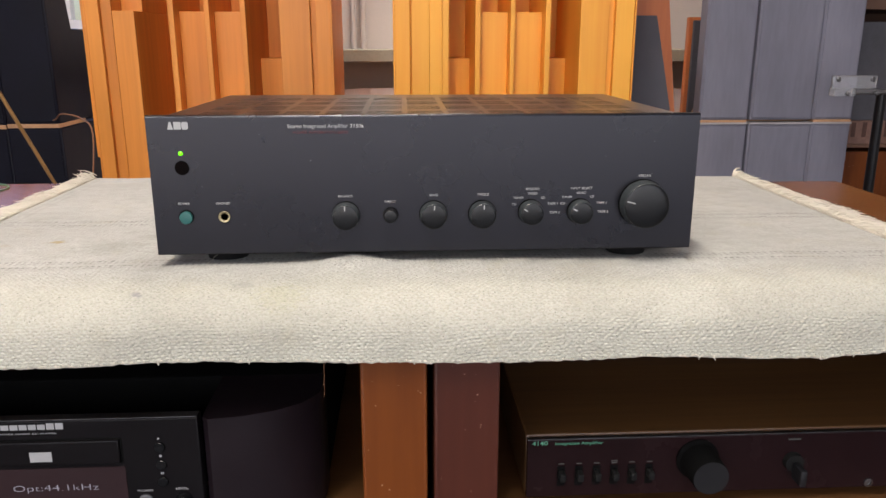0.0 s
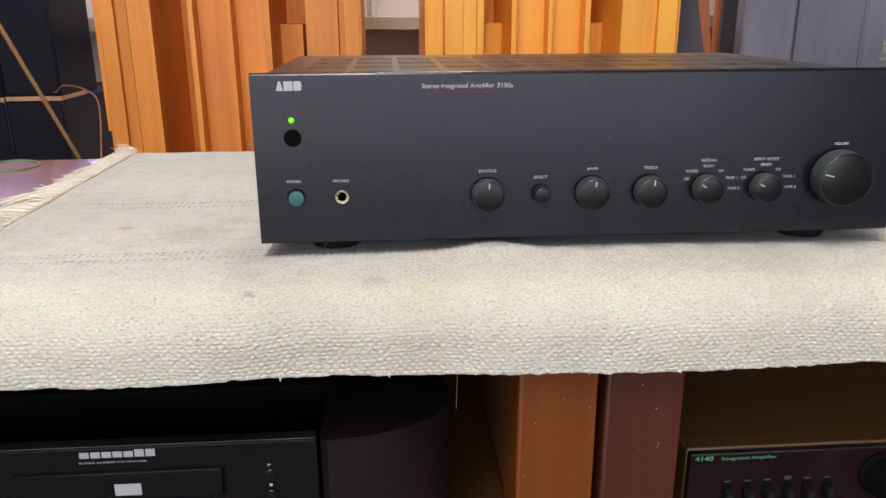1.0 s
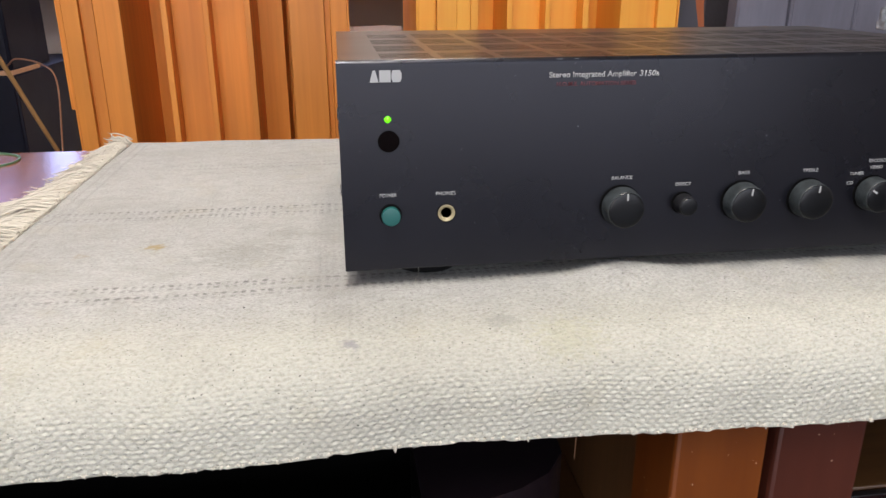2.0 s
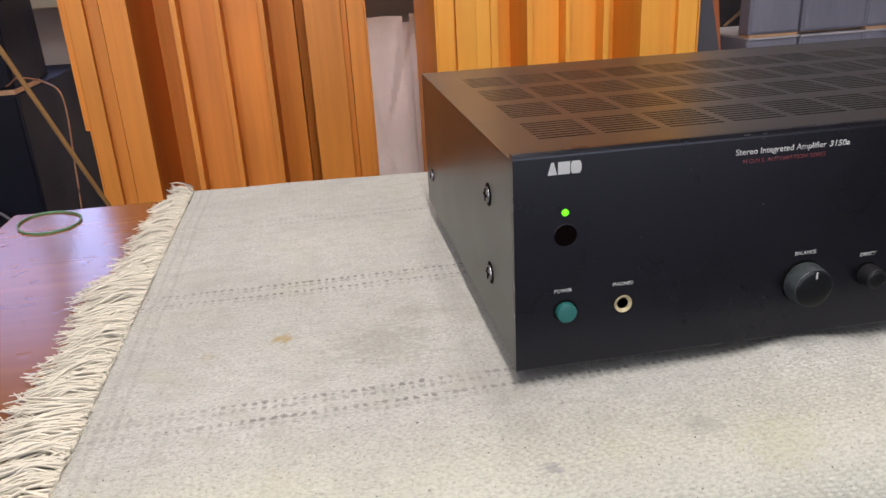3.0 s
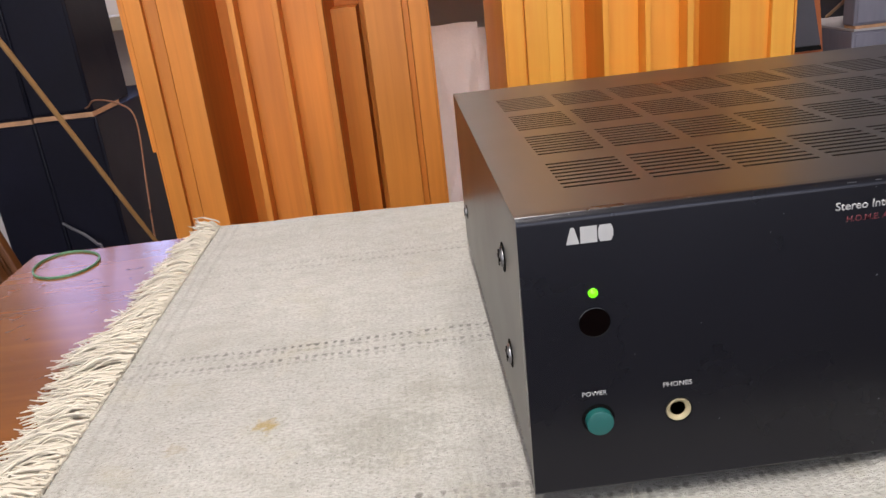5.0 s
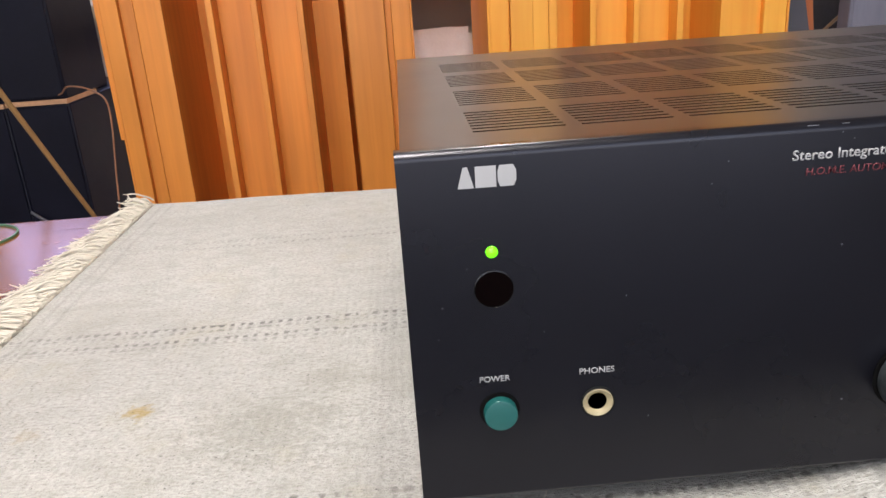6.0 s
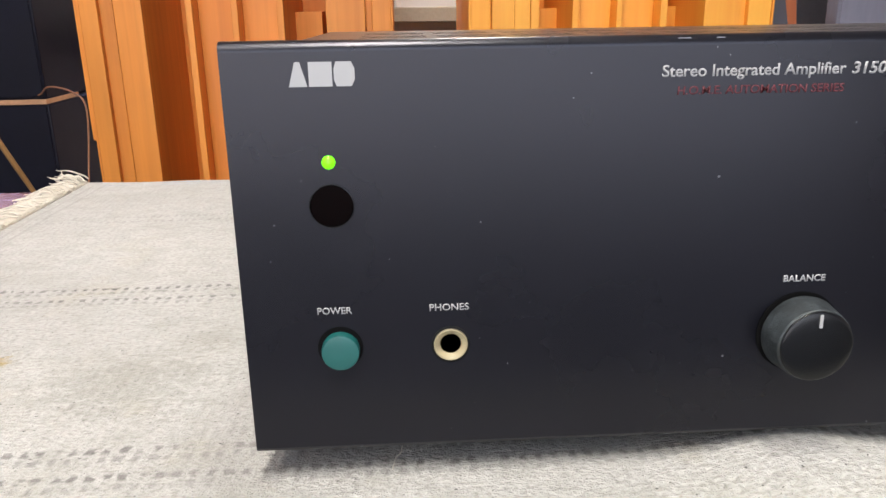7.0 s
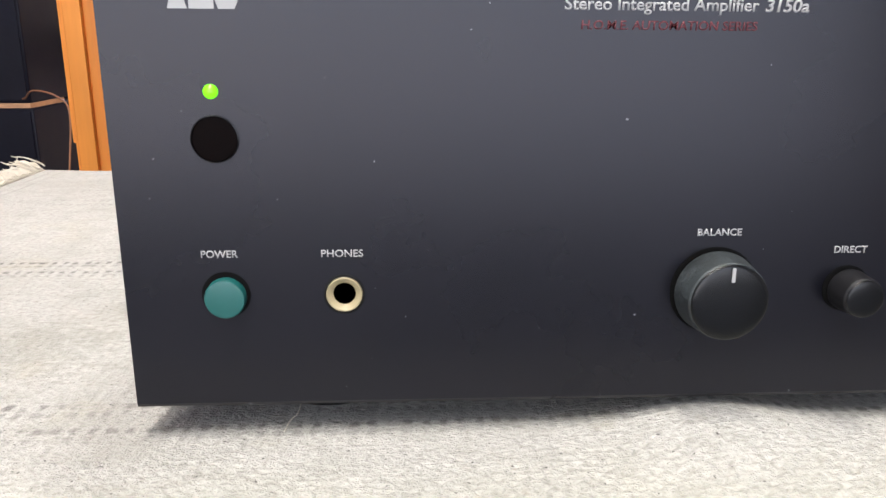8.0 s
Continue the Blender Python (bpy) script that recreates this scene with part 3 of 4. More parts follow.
def make_rug():
    rug = thing("rug", (0, 0.16, RUG_Z), "cream woven cotton rug draped over the table's front, stained and worn", "rug")
    s0, s1 = -0.114, 0.408
    nc, nx, nf, nt = 340, 1600, 225, 100
    split = -0.004

    def low(x):
        return s0 - 0.009 * min(x, 0.0) - 0.0045 * max(x, 0.0) + 0.003 * noise.noise(Vector((x * 9, 2, 0))) + 0.0008 * noise.noise(Vector((x * 60, 5, 0))) + 0.0011 * noise.noise(Vector((x * 190, 15, 0)))

    def high(x):
        return s1 + 0.06 * max(0.0, -x - 0.02) - 0.018 * max(0.0, x) + 0.0015 * noise.noise(Vector((x * 6, 9, 0)))

    xc = np.linspace(RUG_X0, RUG_X1, nc + 1)
    P, S = np.zeros((nf + nt + 1, nc + 1, 3)), np.zeros((nf + nt + 1, nc + 1))
    for i, x in enumerate(xc):
        lo, hi = low(x), high(x)
        for j in range(nf + nt + 1):
            sv = lo + (split - lo) * j / nf if j <= nf else split + (hi - split) * (j - nf) / nt
            edge = 0.0025 * noise.noise(Vector((sv * 14, 3 if x < 0 else 8, 1))) * (abs(x) / 0.42) ** 6
            P[j, i] = rug_point(x, sv) + Vector((edge, 0, 0))
            S[j, i] = sv
    xf = np.linspace(RUG_X0, RUG_X1, nx + 1)
    Q = np.stack([np.stack([np.interp(xf, xc, P[j, :, k]) for k in range(3)], -1) for j in range(nf + nt + 1)])
    SV = np.stack([np.interp(xf, xc, S[j]) for j in range(nf + nt + 1)])
    U = np.broadcast_to(xf, SV.shape)
    # thick staggered stitches on the falling front, each a rounded lump
    along = np.gradient(Q, axis=0)
    nrm = np.cross(np.broadcast_to([1.0, 0, 0], along.shape), along)
    nrm /= np.linalg.norm(nrm, axis=2, keepdims=True) + 1e-12
    pu, pv = 0.0048, 0.0024
    gen = np.random.default_rng(4)
    rows, cols = 64, 280
    ju, jv, jh, jd = gen.normal(0, 0.10, (rows, cols)), gen.normal(0, 0.09, (rows, cols)), gen.uniform(0.80, 1.10, (rows, cols)), gen.uniform(0.5, 1.0, (rows, cols))
    drift = 0.0016 * np.sin(U * 31 + SV * 40) + 0.0008 * np.sin(U * 83 + 1.3)
    vr, ur = (SV + drift + 0.14) / pv, (U + 0.5) / pu
    H, G = np.zeros_like(SV), np.zeros_like(SV)
    for dr in (-1, 0, 1):
        r = np.clip(np.floor(vr).astype(int) + dr, 0, rows - 1)
        for dc in (-1, 0, 1):
            c = np.clip(np.floor(ur - 0.5 * (r % 2)).astype(int) + dc, 0, cols - 1)
            du = ur - (c + 0.5 + 0.5 * (r % 2) + ju[r, c])
            dv = vr - (r + 0.5 + jv[r, c]) - 0.08 * du
            H = np.maximum(H, jh[r, c] * np.clip(1 - (du / 0.62) ** 2 - (dv / 0.70) ** 2, 0, 1) ** 0.42)
            # the small gap beside each stitch
            gu = ur - (c + 1.0 + 0.5 * (r % 2) + ju[r, c])
            gv = vr - (r + 0.36 + jv[r, c]) - 0.08 * gu
            G = np.maximum(G, jd[r, c] * np.exp(-(gu / 0.30) ** 2 - (gv / 0.20) ** 2))
    patch = 0.012 * np.sin(U * 23 + 2) + 0.008 * np.sin(U * 57)
    fade = np.clip((0.000 + 0.5 * patch - SV) / 0.020, 0, 1)
    Q = Q + nrm * ((H * 0.00065 - G * 0.0013) * fade)[..., None]
    n1 = nx + 1
    idx = np.arange((nf + nt + 1) * n1).reshape(nf + nt + 1, n1)
    quads = np.stack([idx[:-1, :-1], idx[:-1, 1:], idx[1:, 1:], idx[1:, :-1]], -1).reshape(-1, 4)
    me = bpy.data.meshes.new("cloth")
    me.from_pydata(Q.reshape(-1, 3), [], quads)
    uvl = me.uv_layers.new(name="cloth")
    flat = quads.reshape(-1)
    uvl.data.foreach_set("uv", np.stack([U.reshape(-1)[flat], SV.reshape(-1)[flat]], -1).astype(np.float32).reshape(-1))
    me.polygons.foreach_set("use_smooth", [True] * len(me.polygons))
    me.materials.append(M_RUG)
    cloth = new("cloth", me)
    cloth.parent = rug
    cloth.matrix_parent_inverse = Matrix.Translation(rug.location).inverted()
    # underside and rolled lower edge
    bm = bmesh.new()
    under = [[bm.verts.new(Vector(P[j, i]) - Vector(nrm[j, i * nx // nc]) * 0.0042) for i in range(0, nc + 1, 10)] for j in range(0, nf + nt + 1, 5)]
    for a, b in zip(under, under[1:]):
        for k in range(len(a) - 1):
            bm.faces.new((a[k], a[k + 1], b[k + 1], b[k]))
    part("underside", bm, M_YARN, rug, smooth=True)
    part("hem_roll", tube([Vector(P[0, i]) - Vector(nrm[0, i * nx // nc]) * 0.0020 for i in range(nc + 1)], 0.0013, 8), M_YARN, rug, smooth=True)
    rnd = random.Random(5)
    # frayed lower hem
    bm = bmesh.new()
    for i in range(1700):
        x = rnd.uniform(RUG_X0, RUG_X1)
        p = rug_point(x, low(x) + 0.0012) + Vector((0, rnd.uniform(-0.0004, 0.0016), 0))
        d = Vector((rnd.uniform(-0.9, 0.9), rnd.uniform(-0.5, 0.3), -1)).normalized() * rnd.uniform(0.0008, 0.0021) * (1.0 if rnd.random() < 0.985 else 2.2)
        w = rnd.uniform(0.0004, 0.0010)
        tube([p, p + d * 0.6 + Vector((rnd.uniform(-.0008, .0008), 0, 0)), p + d + Vector((rnd.uniform(-.0014, .0014), 0, 0))], [w, w * 0.8, w * 0.3], 4, bm)
    tagged(part("frayed_hem", bm, M_YARN, rug), kind="stuff")
    # twisted cord along each end, and the fringe of loose yarn
    for side, xe in ((-1, RUG_X0), (1, RUG_X1)):
        bm = bmesh.new()
        pts = [rug_point(xe + side * 0.0005, s0 + 0.004 + (s1 + (0.024 if side < 0 else -0.008) - s0 - 0.006) * k / 160) + Vector((0.0003 * math.sin(k * 1.9), 0, 0.0004 + 0.0003 * math.cos(k * 1.9))) for k in range(161)]
        tube(pts, 0.0010, 6, bm)
        part("end_cord", bm, M_YARN, rug, smooth=True)
        bm = bmesh.new()
        s_end = s1 + (0.024 if side < 0 else -0.008)
        count = 170
        for i in range(count):
            s = s0 + 0.004 + (s_end - s0 - 0.005) * (i + 0.5 + rnd.uniform(-0.2, 0.2)) / count
            drift = 0.016 * noise.noise(Vector((s * 15, side * 7, 2))) + rnd.uniform(-0.010, 0.010)
            length = 0.044 + 0.010 * noise.noise(Vector((s * 13, side, 5))) + rnd.uniform(-0.006, 0.006)
            far = max(0.0, (s - 0.385) / 0.04)
            hump = rnd.uniform(0.001, 0.005)
            tuft = min(1.0, max(0.0, (s - s_end + 0.028) / 0.02)) * rnd.uniform(0.5, 1.0)
            length *= (1 - 0.62 * tuft) * (1 - 0.28 * min(1.0, max(0.0, (s - 0.18) / 0.20)))
            bow = rnd.uniform(-0.006, 0.006)
            for k in range(rnd.choice((5, 7, 9, 12))):
                off = rnd.uniform(-0.0034, 0.0034)
                start = rug_point(xe, min(s + off, s_end))
                ph, fr, spread = rnd.uniform(0, 6.3), rnd.uniform(4.0, 12.0), rnd.uniform(-0.012, 0.012)
                lift = rnd.uniform(0.0, 0.0048)
                l2 = length * rnd.uniform(0.72, 1.06)
                pts = []
                for q in range(10):
                    f = q / 9
                    pull = off * (1 - f) * 0.2 + (off * -0.5) * math.sin(math.pi * min(1, f * 1.4)) + spread * f * f
                    y = start.y + pull + drift * f ** 1.5 + bow * math.sin(math.pi * f) + 0.0013 * math.sin(ph + fr * f)
                    if s > -0.05:
                        z = max(TOP + 0.0011 + lift * 0.6, start.z - 0.002 - 0.004 * min(1, 1.6 * f) + lift + hump * math.sin(math.pi * min(1, f * 1.15)) + 0.0008 * math.sin(ph * 2 + 7 * f))
                    else:
                        z = start.z - 0.020 * f * f + 0.002 * math.sin(ph + 5 * f)
                    z += tuft * (0.017 if side < 0 else 0.011) * f * (0.75 + 0.5 * math.sin(ph))
                    y += tuft * 0.007 * f * math.sin(ph + 1)
                    pts.append((start.x + side * l2 * (f + 0.03 * math.sin(ph + 9 * f)), y, z))
                tube(pts, [0.00065, 0.0007, 0.0007, 0.0007, 0.00065, 0.00065, 0.0006, 0.00055, 0.00045, 0.00025], 5, bm)
        tagged(part("fringe", bm, M_YARN, rug, "loose cream yarn fringe", True), kind="stuff")
    return rug


make_rug()


# ---- the amplifier on the rug ----
AX = 0.215
CW = 0.2136
A_BOTTOM, A_TOP, CASE_TOP = 0.7614, 0.8712, 0.8668
CASE_BACK = 0.292
SOCKET_X, SOCKET_Z = -0.1608, 0.7920


def vented_top(x0, x1, y0, y1, z):
    """A sheet-metal top with four rows of eleven groups of eight slots."""
    holes_x = [(-0.190 + 0.0350 * c, -0.190 + 0.0350 * c + 0.0300) for c in range(11)]
    holes_y = []
    for r in range(4):
        for k in range(8):
            a = 0.0435 + 0.0545 * r + 0.0051 * k
            holes_y.append((a, a + 0.0020))
    xs = sorted({x0, x1, *[v for h in holes_x for v in h]})
    ys = sorted({y0, y1, *[v for h in holes_y for v in h]})
    openx = {round(a, 6) for a, b in holes_x}
    openy = {round(a, 6) for a, b in holes_y}
    bm = bmesh.new()
    grid = [[bm.verts.new((x, y, z)) for x in xs] for y in ys]
    for j in range(len(ys) - 1):
        for i in range(len(xs) - 1):
            if round(xs[i], 6) in openx and round(ys[j], 6) in openy:
                continue
            bm.faces.new((grid[j][i], grid[j][i + 1], grid[j + 1][i + 1], grid[j + 1][i]))
    low = bmesh.ops.extrude_face_region(bm, geom=bm.faces[:])
    for v in low["geom"]:
        if isinstance(v, bmesh.types.BMVert):
            v.co.z -= 0.0012
    return bm


def knob(parent, name, x, z, r0, r1, depth, mark, label=""):
    k = part(name, lathe([(r0 * 0.98, 0.0), (r0, -0.0008), ((r0 + r1) / 2, -depth * 0.5), (r1, -depth + 0.0006), (r1 - 0.0006, -depth)], (x, -0.0012, z), "y", 56), M_CAP if mark is None else M_KNOBSIDE, parent, label, True)
    dome = [(r1 - 0.0003, 0.0), (r1 - 0.0003, -0.0002)] + [((r1 - 0.0005) * math.cos(q), -0.0004 - r1 * 0.060 * math.sin(q)) for q in (radians(d) for d in (0, 12, 24, 36, 48, 60, 72, 84))]
    part("cap", lathe(dome, (x, -0.0012 - depth, z), "y", 56), M_KNOB, k, smooth=True)
    # flat black disc drawn as the shaded gap around the knob
    part("black_gap_disc", lathe([(r0 + 0.0006, 0.0), (r0 + 0.0006, -0.0003)], (x, 0.0, z), "y", 56), M_INSIDE, k)
    if mark is not None:
        a, length = radians(mark), r1 * 0.36
        bm = box(-0.00042, 0.00042, -0.0002, 0.0001, -length / 2, length / 2)
        bmesh.ops.transform(bm, matrix=Matrix.Translation((x + math.sin(a) * (r1 - length / 2 - 0.0013), -0.0012 - depth - 0.0006 - r1 * 0.032, z + math.cos(a) * (r1 - length / 2 - 0.0009))) @ Matrix.Rotation(a, 4, "Y"), verts=bm.verts[:])
        part("pointer_line", bm, M_WHITE, k)
    return k


def screw(parent, y, z, r=0.0056):
    x = -CW
    head = part("screw", lathe([(r * 0.78, 0.0), (r * 0.78, -0.0008), (r * 0.7, -0.0015), (r * 0.4, -0.0018)], (x, y, z), "x", 28), M_STEEL, parent, "steel cross-head case screw", True)
    # black ring and bars drawn as the shaded screw hole and cross cuts
    part("black_gap_disc", lathe([(r * 1.12, 0.0), (r * 1.12, -0.0003), (r * 0.8, -0.0004)], (x, y, z), "x", 32), M_INSIDE, head)
    part("cross", box(x - 0.0021, x - 0.0012, y - r * 0.6, y + r * 0.6, z - 0.0006, z + 0.0006), M_INSIDE, head)
    part("cross", box(x - 0.0021, x - 0.0012, y - 0.0006, y + 0.0006, z - r * 0.6, z + r * 0.6), M_INSIDE, head)


def integrated_amplifier():
    a = thing("stereo_amplifier", (0, 0.145, RUG_Z), "black stereo amplifier with round knobs standing on the rug", "amplifier")
    # front plate with a rounded upper edge
    bm = bmesh.new()
    arc = [(0.0024 * (1 - math.cos(radians(q))), A_TOP - 0.0026 * (1 - math.sin(radians(q)))) for q in range(0, 91, 9)]
    prof = [(0.0, A_BOTTOM + 0.0010), *arc, (0.0050, A_TOP), (0.0050, A_BOTTOM), (0.0006, A_BOTTOM)]
    left = [bm.verts.new((-AX, y, z)) for y, z in prof]
    right = [bm.verts.new((AX, y, z)) for y, z in prof]
    for i in range(1, len(prof)):
        j = (i + 1) % len(prof)
        bm.faces.new((left[i], left[j], right[j], right[i]))
    bm.faces.new(left), bm.faces.new(right)
    # the plain front has a bored hole for the headphone socket
    bore = [bm.verts.new((SOCKET_X + 0.0046 * math.cos(q), 0.0, SOCKET_Z + 0.0046 * math.sin(q))) for q in (2 * math.pi * k / 40 for k in range(40))]
    inner = [bm.verts.new(v.co + Vector((0, 0.0049, 0))) for v in bore]
    edges = [bm.edges.new((bore[k], bore[(k + 1) % 40])) for k in range(40)]
    for p, q in ((left[0], left[1]), (left[1], right[1]), (right[1], right[0]), (right[0], left[0])):
        edges.append(bm.edges.get((p, q)) or bm.edges.new((p, q)))
    bmesh.ops.triangle_fill(bm, use_beauty=True, use_dissolve=False, edges=edges, normal=(0, -1, 0))
    for k in range(40):
        bm.faces.new((bore[k], bore[(k + 1) % 40], inner[(k + 1) % 40], inner[k]))
    face = part("front_panel", bm, M_PANEL, a, "black anodised front plate with white lettering", True)
    for f in face.data.polygons:
        if abs(f.normal.y) > 0.999:
            f.use_smooth = False
    # folded steel case
    for x0, x1 in ((-CW, -CW + 0.0014), (CW - 0.0014, CW)):
        part("case_side", box(x0, x1, 0.0052, CASE_BACK, A_BOTTOM + 0.001, CASE_TOP - 0.0014), M_CASE, a)
    part("top_cover", vented_top(-CW, CW, 0.0052, CASE_BACK, CASE_TOP), M_CASE, a, "dark steel top with rows of ventilation slots")
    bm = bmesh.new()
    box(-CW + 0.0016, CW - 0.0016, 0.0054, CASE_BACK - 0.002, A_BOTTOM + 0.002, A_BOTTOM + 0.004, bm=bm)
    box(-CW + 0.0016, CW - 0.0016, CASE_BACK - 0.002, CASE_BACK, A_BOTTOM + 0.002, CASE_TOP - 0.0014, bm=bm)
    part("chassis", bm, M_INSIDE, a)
    # black sheet added below the vents so their slots look dark
    part("black_inner_sheet", box(-0.2, 0.2, 0.02, CASE_BACK - 0.02, CASE_TOP - 0.030, CASE_TOP - 0.022), M_INSIDE, a)
    for fx in (-0.168, 0.172):
        for fy in (0.036, 0.250):
            part("foot", lathe([(0.0150, 0.0), (0.0165, 0.001), (0.0180, 0.0105), (0.0180, 0.0125)], (fx, fy, RUG_Z - 0.0005), "z", 32), M_RUBBER, a, smooth=True)
    screw(a, 0.058, 0.836), screw(a, 0.058, 0.791), screw(a, 0.262, 0.791, 0.0044)
    # indicator, receiver window, power key, headphone socket
    part("power_led", lathe([(0.0017, 0.0), (0.0017, -0.0004), (0.0012, -0.0010), (0.0004, -0.0013)], (-0.1905, 0, 0.8421), "y", 24), M_LED, a, "glowing green light", True)
    ir = part("receiver_window", lathe([(0.0054, 0.0), (0.0054, -0.0002), (0.0051, -0.0003)], (-0.1903, 0, 0.8310), "y", 48), M_GLOSSBLACK, a, "round glossy black window")
    part("rim", lathe([(0.0057, 0.0), (0.0057, -0.0004), (0.00545, -0.0005), (0.0053, -0.0002)], (-0.1903, 0, 0.8310), "y", 48), M_KNOB, ir, smooth=True)
    key = part("power_button", lathe([(0.0050, 0.0), (0.0050, -0.0027), (0.0048, -0.0031), (0.0040, -0.0033)], (-0.1901, 0, 0.7918), "y", 40), M_BUTTON, a, "round green push button", True)
    # flat black disc drawn as the shaded gap around the button
    part("black_gap_disc", lathe([(0.0060, 0.0), (0.0060, -0.0003)], (-0.1902, 0, 0.7921), "y", 40), M_INSIDE, key)
    sock = part("phones_socket", lathe([(0.0046, 0.0004), (0.0052, 0.0), (0.0052, -0.0005), (0.0048, -0.0007), (0.0046, -0.0002), (0.0046, 0.0004)], (SOCKET_X, 0, SOCKET_Z), "y", 40), M_RUBBER, a, smooth=True)
    rim = [(0.00455, 0.0004), (0.00455, -0.0006), (0.0043, -0.0008), (0.0041, -0.0007), (0.0029, 0.0002), (0.0027, 0.0008), (0.0027, 0.0046), (0.00455, 0.0046)]
    part("collar", lathe(rim, (SOCKET_X, 0, SOCKET_Z), "y", 40), M_CREAM, sock, "yellowed cream collar", True)
    # black disc closes the bore, standing for its dark depth
    part("hole", lathe([(0.0027, 0.0040), (0.0027, 0.0044)], (SOCKET_X, 0, SOCKET_Z), "y", 32), M_INSIDE, sock)
    for cx in (-0.0008, 0.0007):
        part("contact", box(SOCKET_X + cx - 0.0006, SOCKET_X + cx + 0.0005, 0.0010, 0.0022, SOCKET_Z - 0.0021, SOCKET_Z - 0.0015), M_STEEL, sock)
    # knobs
    knob(a, "balance_knob", -0.0655, 0.7921, 0.0109, 0.0101, 0.0090, -1)
    knob(a, "direct_button", -0.0301, 0.7922, 0.0056, 0.0052, 0.0078, None)
    knob(a, "bass_knob", 0.0040, 0.7921, 0.0109, 0.0101, 0.0090, 4)
    knob(a, "treble_knob", 0.0432, 0.7921, 0.0109, 0.0101, 0.0090, 3)
    knob(a, "record_knob", 0.0821, 0.7933, 0.0098, 0.0091, 0.0092, -58)
    knob(a, "input_knob", 0.1218, 0.7935, 0.0098, 0.0091, 0.0092, -62)
    knob(a, "volume_knob", 0.1726, 0.7996, 0.0188, 0.0181, 0.0130, -76, "large black volume knob")
    # lettering; the maker's mark is three plain blocks
    Y = -0.00006
    for blk in (((-0.1988, 0.0), (-0.1944, 0.0), (-0.1960, 0.0058), (-0.1972, 0.0058)), ((-0.1940, 0.0), (-0.1884, 0.0), (-0.1884, 0.0058), (-0.1940, 0.0058)),
                ((-0.1874, 0.0), (-0.1838, 0.0), (-0.1830, 0.0016), (-0.1830, 0.0042), (-0.1838, 0.0058), (-0.1874, 0.0058), (-0.1880, 0.0042), (-0.1880, 0.0016))):
        bm = bmesh.new()
        f = bm.faces.new([bm.verts.new((x, Y, 0.8605 + z)) for x, z in blk])
        ext = bmesh.ops.extrude_face_region(bm, geom=[f])
        for v in ext["geom"]:
            if isinstance(v, bmesh.types.BMVert):
                v.co.y -= 0.00012
        part("maker_mark", bm, M_WHITE, face)
    for words, x, z, w, h, slant, wt in (
            ("Stereo Integrated Amplifier", -0.0846, 0.8614, 0.0462, 0.0038, 0.0, 0.012), ("3150a", -0.0546, 0.8618, 0.0106, 0.0030, 0.12, 0.022),
            ("POWER", -0.1908, 0.8020, 0.0090, 0.0019, 0, 0.01), ("PHONES", -0.1607, 0.8020, 0.0104, 0.0019, 0, 0.01), ("BALANCE", -0.0650, 0.8068, 0.0115, 0.0019, 0.0, 0.016),
            ("DIRECT", -0.0298, 0.8020, 0.0088, 0.0019, 0.0, 0.016), ("BASS", 0.0048, 0.8070, 0.0066, 0.0019, 0.0, 0.016), ("TREBLE", 0.0440, 0.8070, 0.0094, 0.0019, 0.0, 0.016),
            ("RECORD", 0.0838, 0.8112, 0.0106, 0.0019, 0.06, 0.014), ("VIDEO", 0.0837, 0.8074, 0.0078, 0.0019, 0.06, 0.014), ("TUNER", 0.0724, 0.8041, 0.0085, 0.0018, 0.06, 0.014), ("LD", 0.0925, 0.8041, 0.0033, 0.0018, 0.06, 0.014),
            ("CD", 0.0692, 0.7988, 0.0038, 0.0019, 0.06, 0.014), ("TAPE 1", 0.1003, 0.7990, 0.0082, 0.0019, 0.06, 0.014), ("TAPE 2", 0.1022, 0.7918, 0.0084, 0.0019, 0.06, 0.014),
            ("INPUT SELECT", 0.1234, 0.8114, 0.0176, 0.0019, 0.06, 0.014), ("VIDEO", 0.1232, 0.8076, 0.0078, 0.0019, 0.06, 0.014), ("TUNER", 0.1117, 0.8044, 0.0085, 0.0018, 0.06, 0.014), ("LD", 0.1321, 0.8044, 0.0033, 0.0018, 0.06, 0.014),
            ("CD", 0.1085, 0.7991, 0.0038, 0.0019, 0.06, 0.014), ("TAPE 1", 0.1400, 0.7993, 0.0082, 0.0019, 0.06, 0.014), ("TAPE 2", 0.1417, 0.7920, 0.0084, 0.0019, 0.06, 0.014),
            ("VOLUME", 0.1740, 0.8210, 0.0104, 0.0020, 0.06, 0.014)):
        lettering(words, x - 0.0004, Y, z + 0.0007, w, h, M_WHITE, face, slant, wt)
    for sx, sw in ((-0.1045, 0.0045), (-0.0950, 0.0030), (0.061, 0.002)):
        part("scuff", box(sx, sx + sw * 0.7, 0.0005, 0.0012, A_TOP - 0.0011, A_TOP - 0.0008), M_STEEL, face, "bright worn spot on the edge")
    lettering("H.O.M.E. AUTOMATION SERIES", -0.0829, Y, 0.8578, 0.0422, 0.0021, M_RED, face, 0.04, 0.010)


integrated_amplifier()


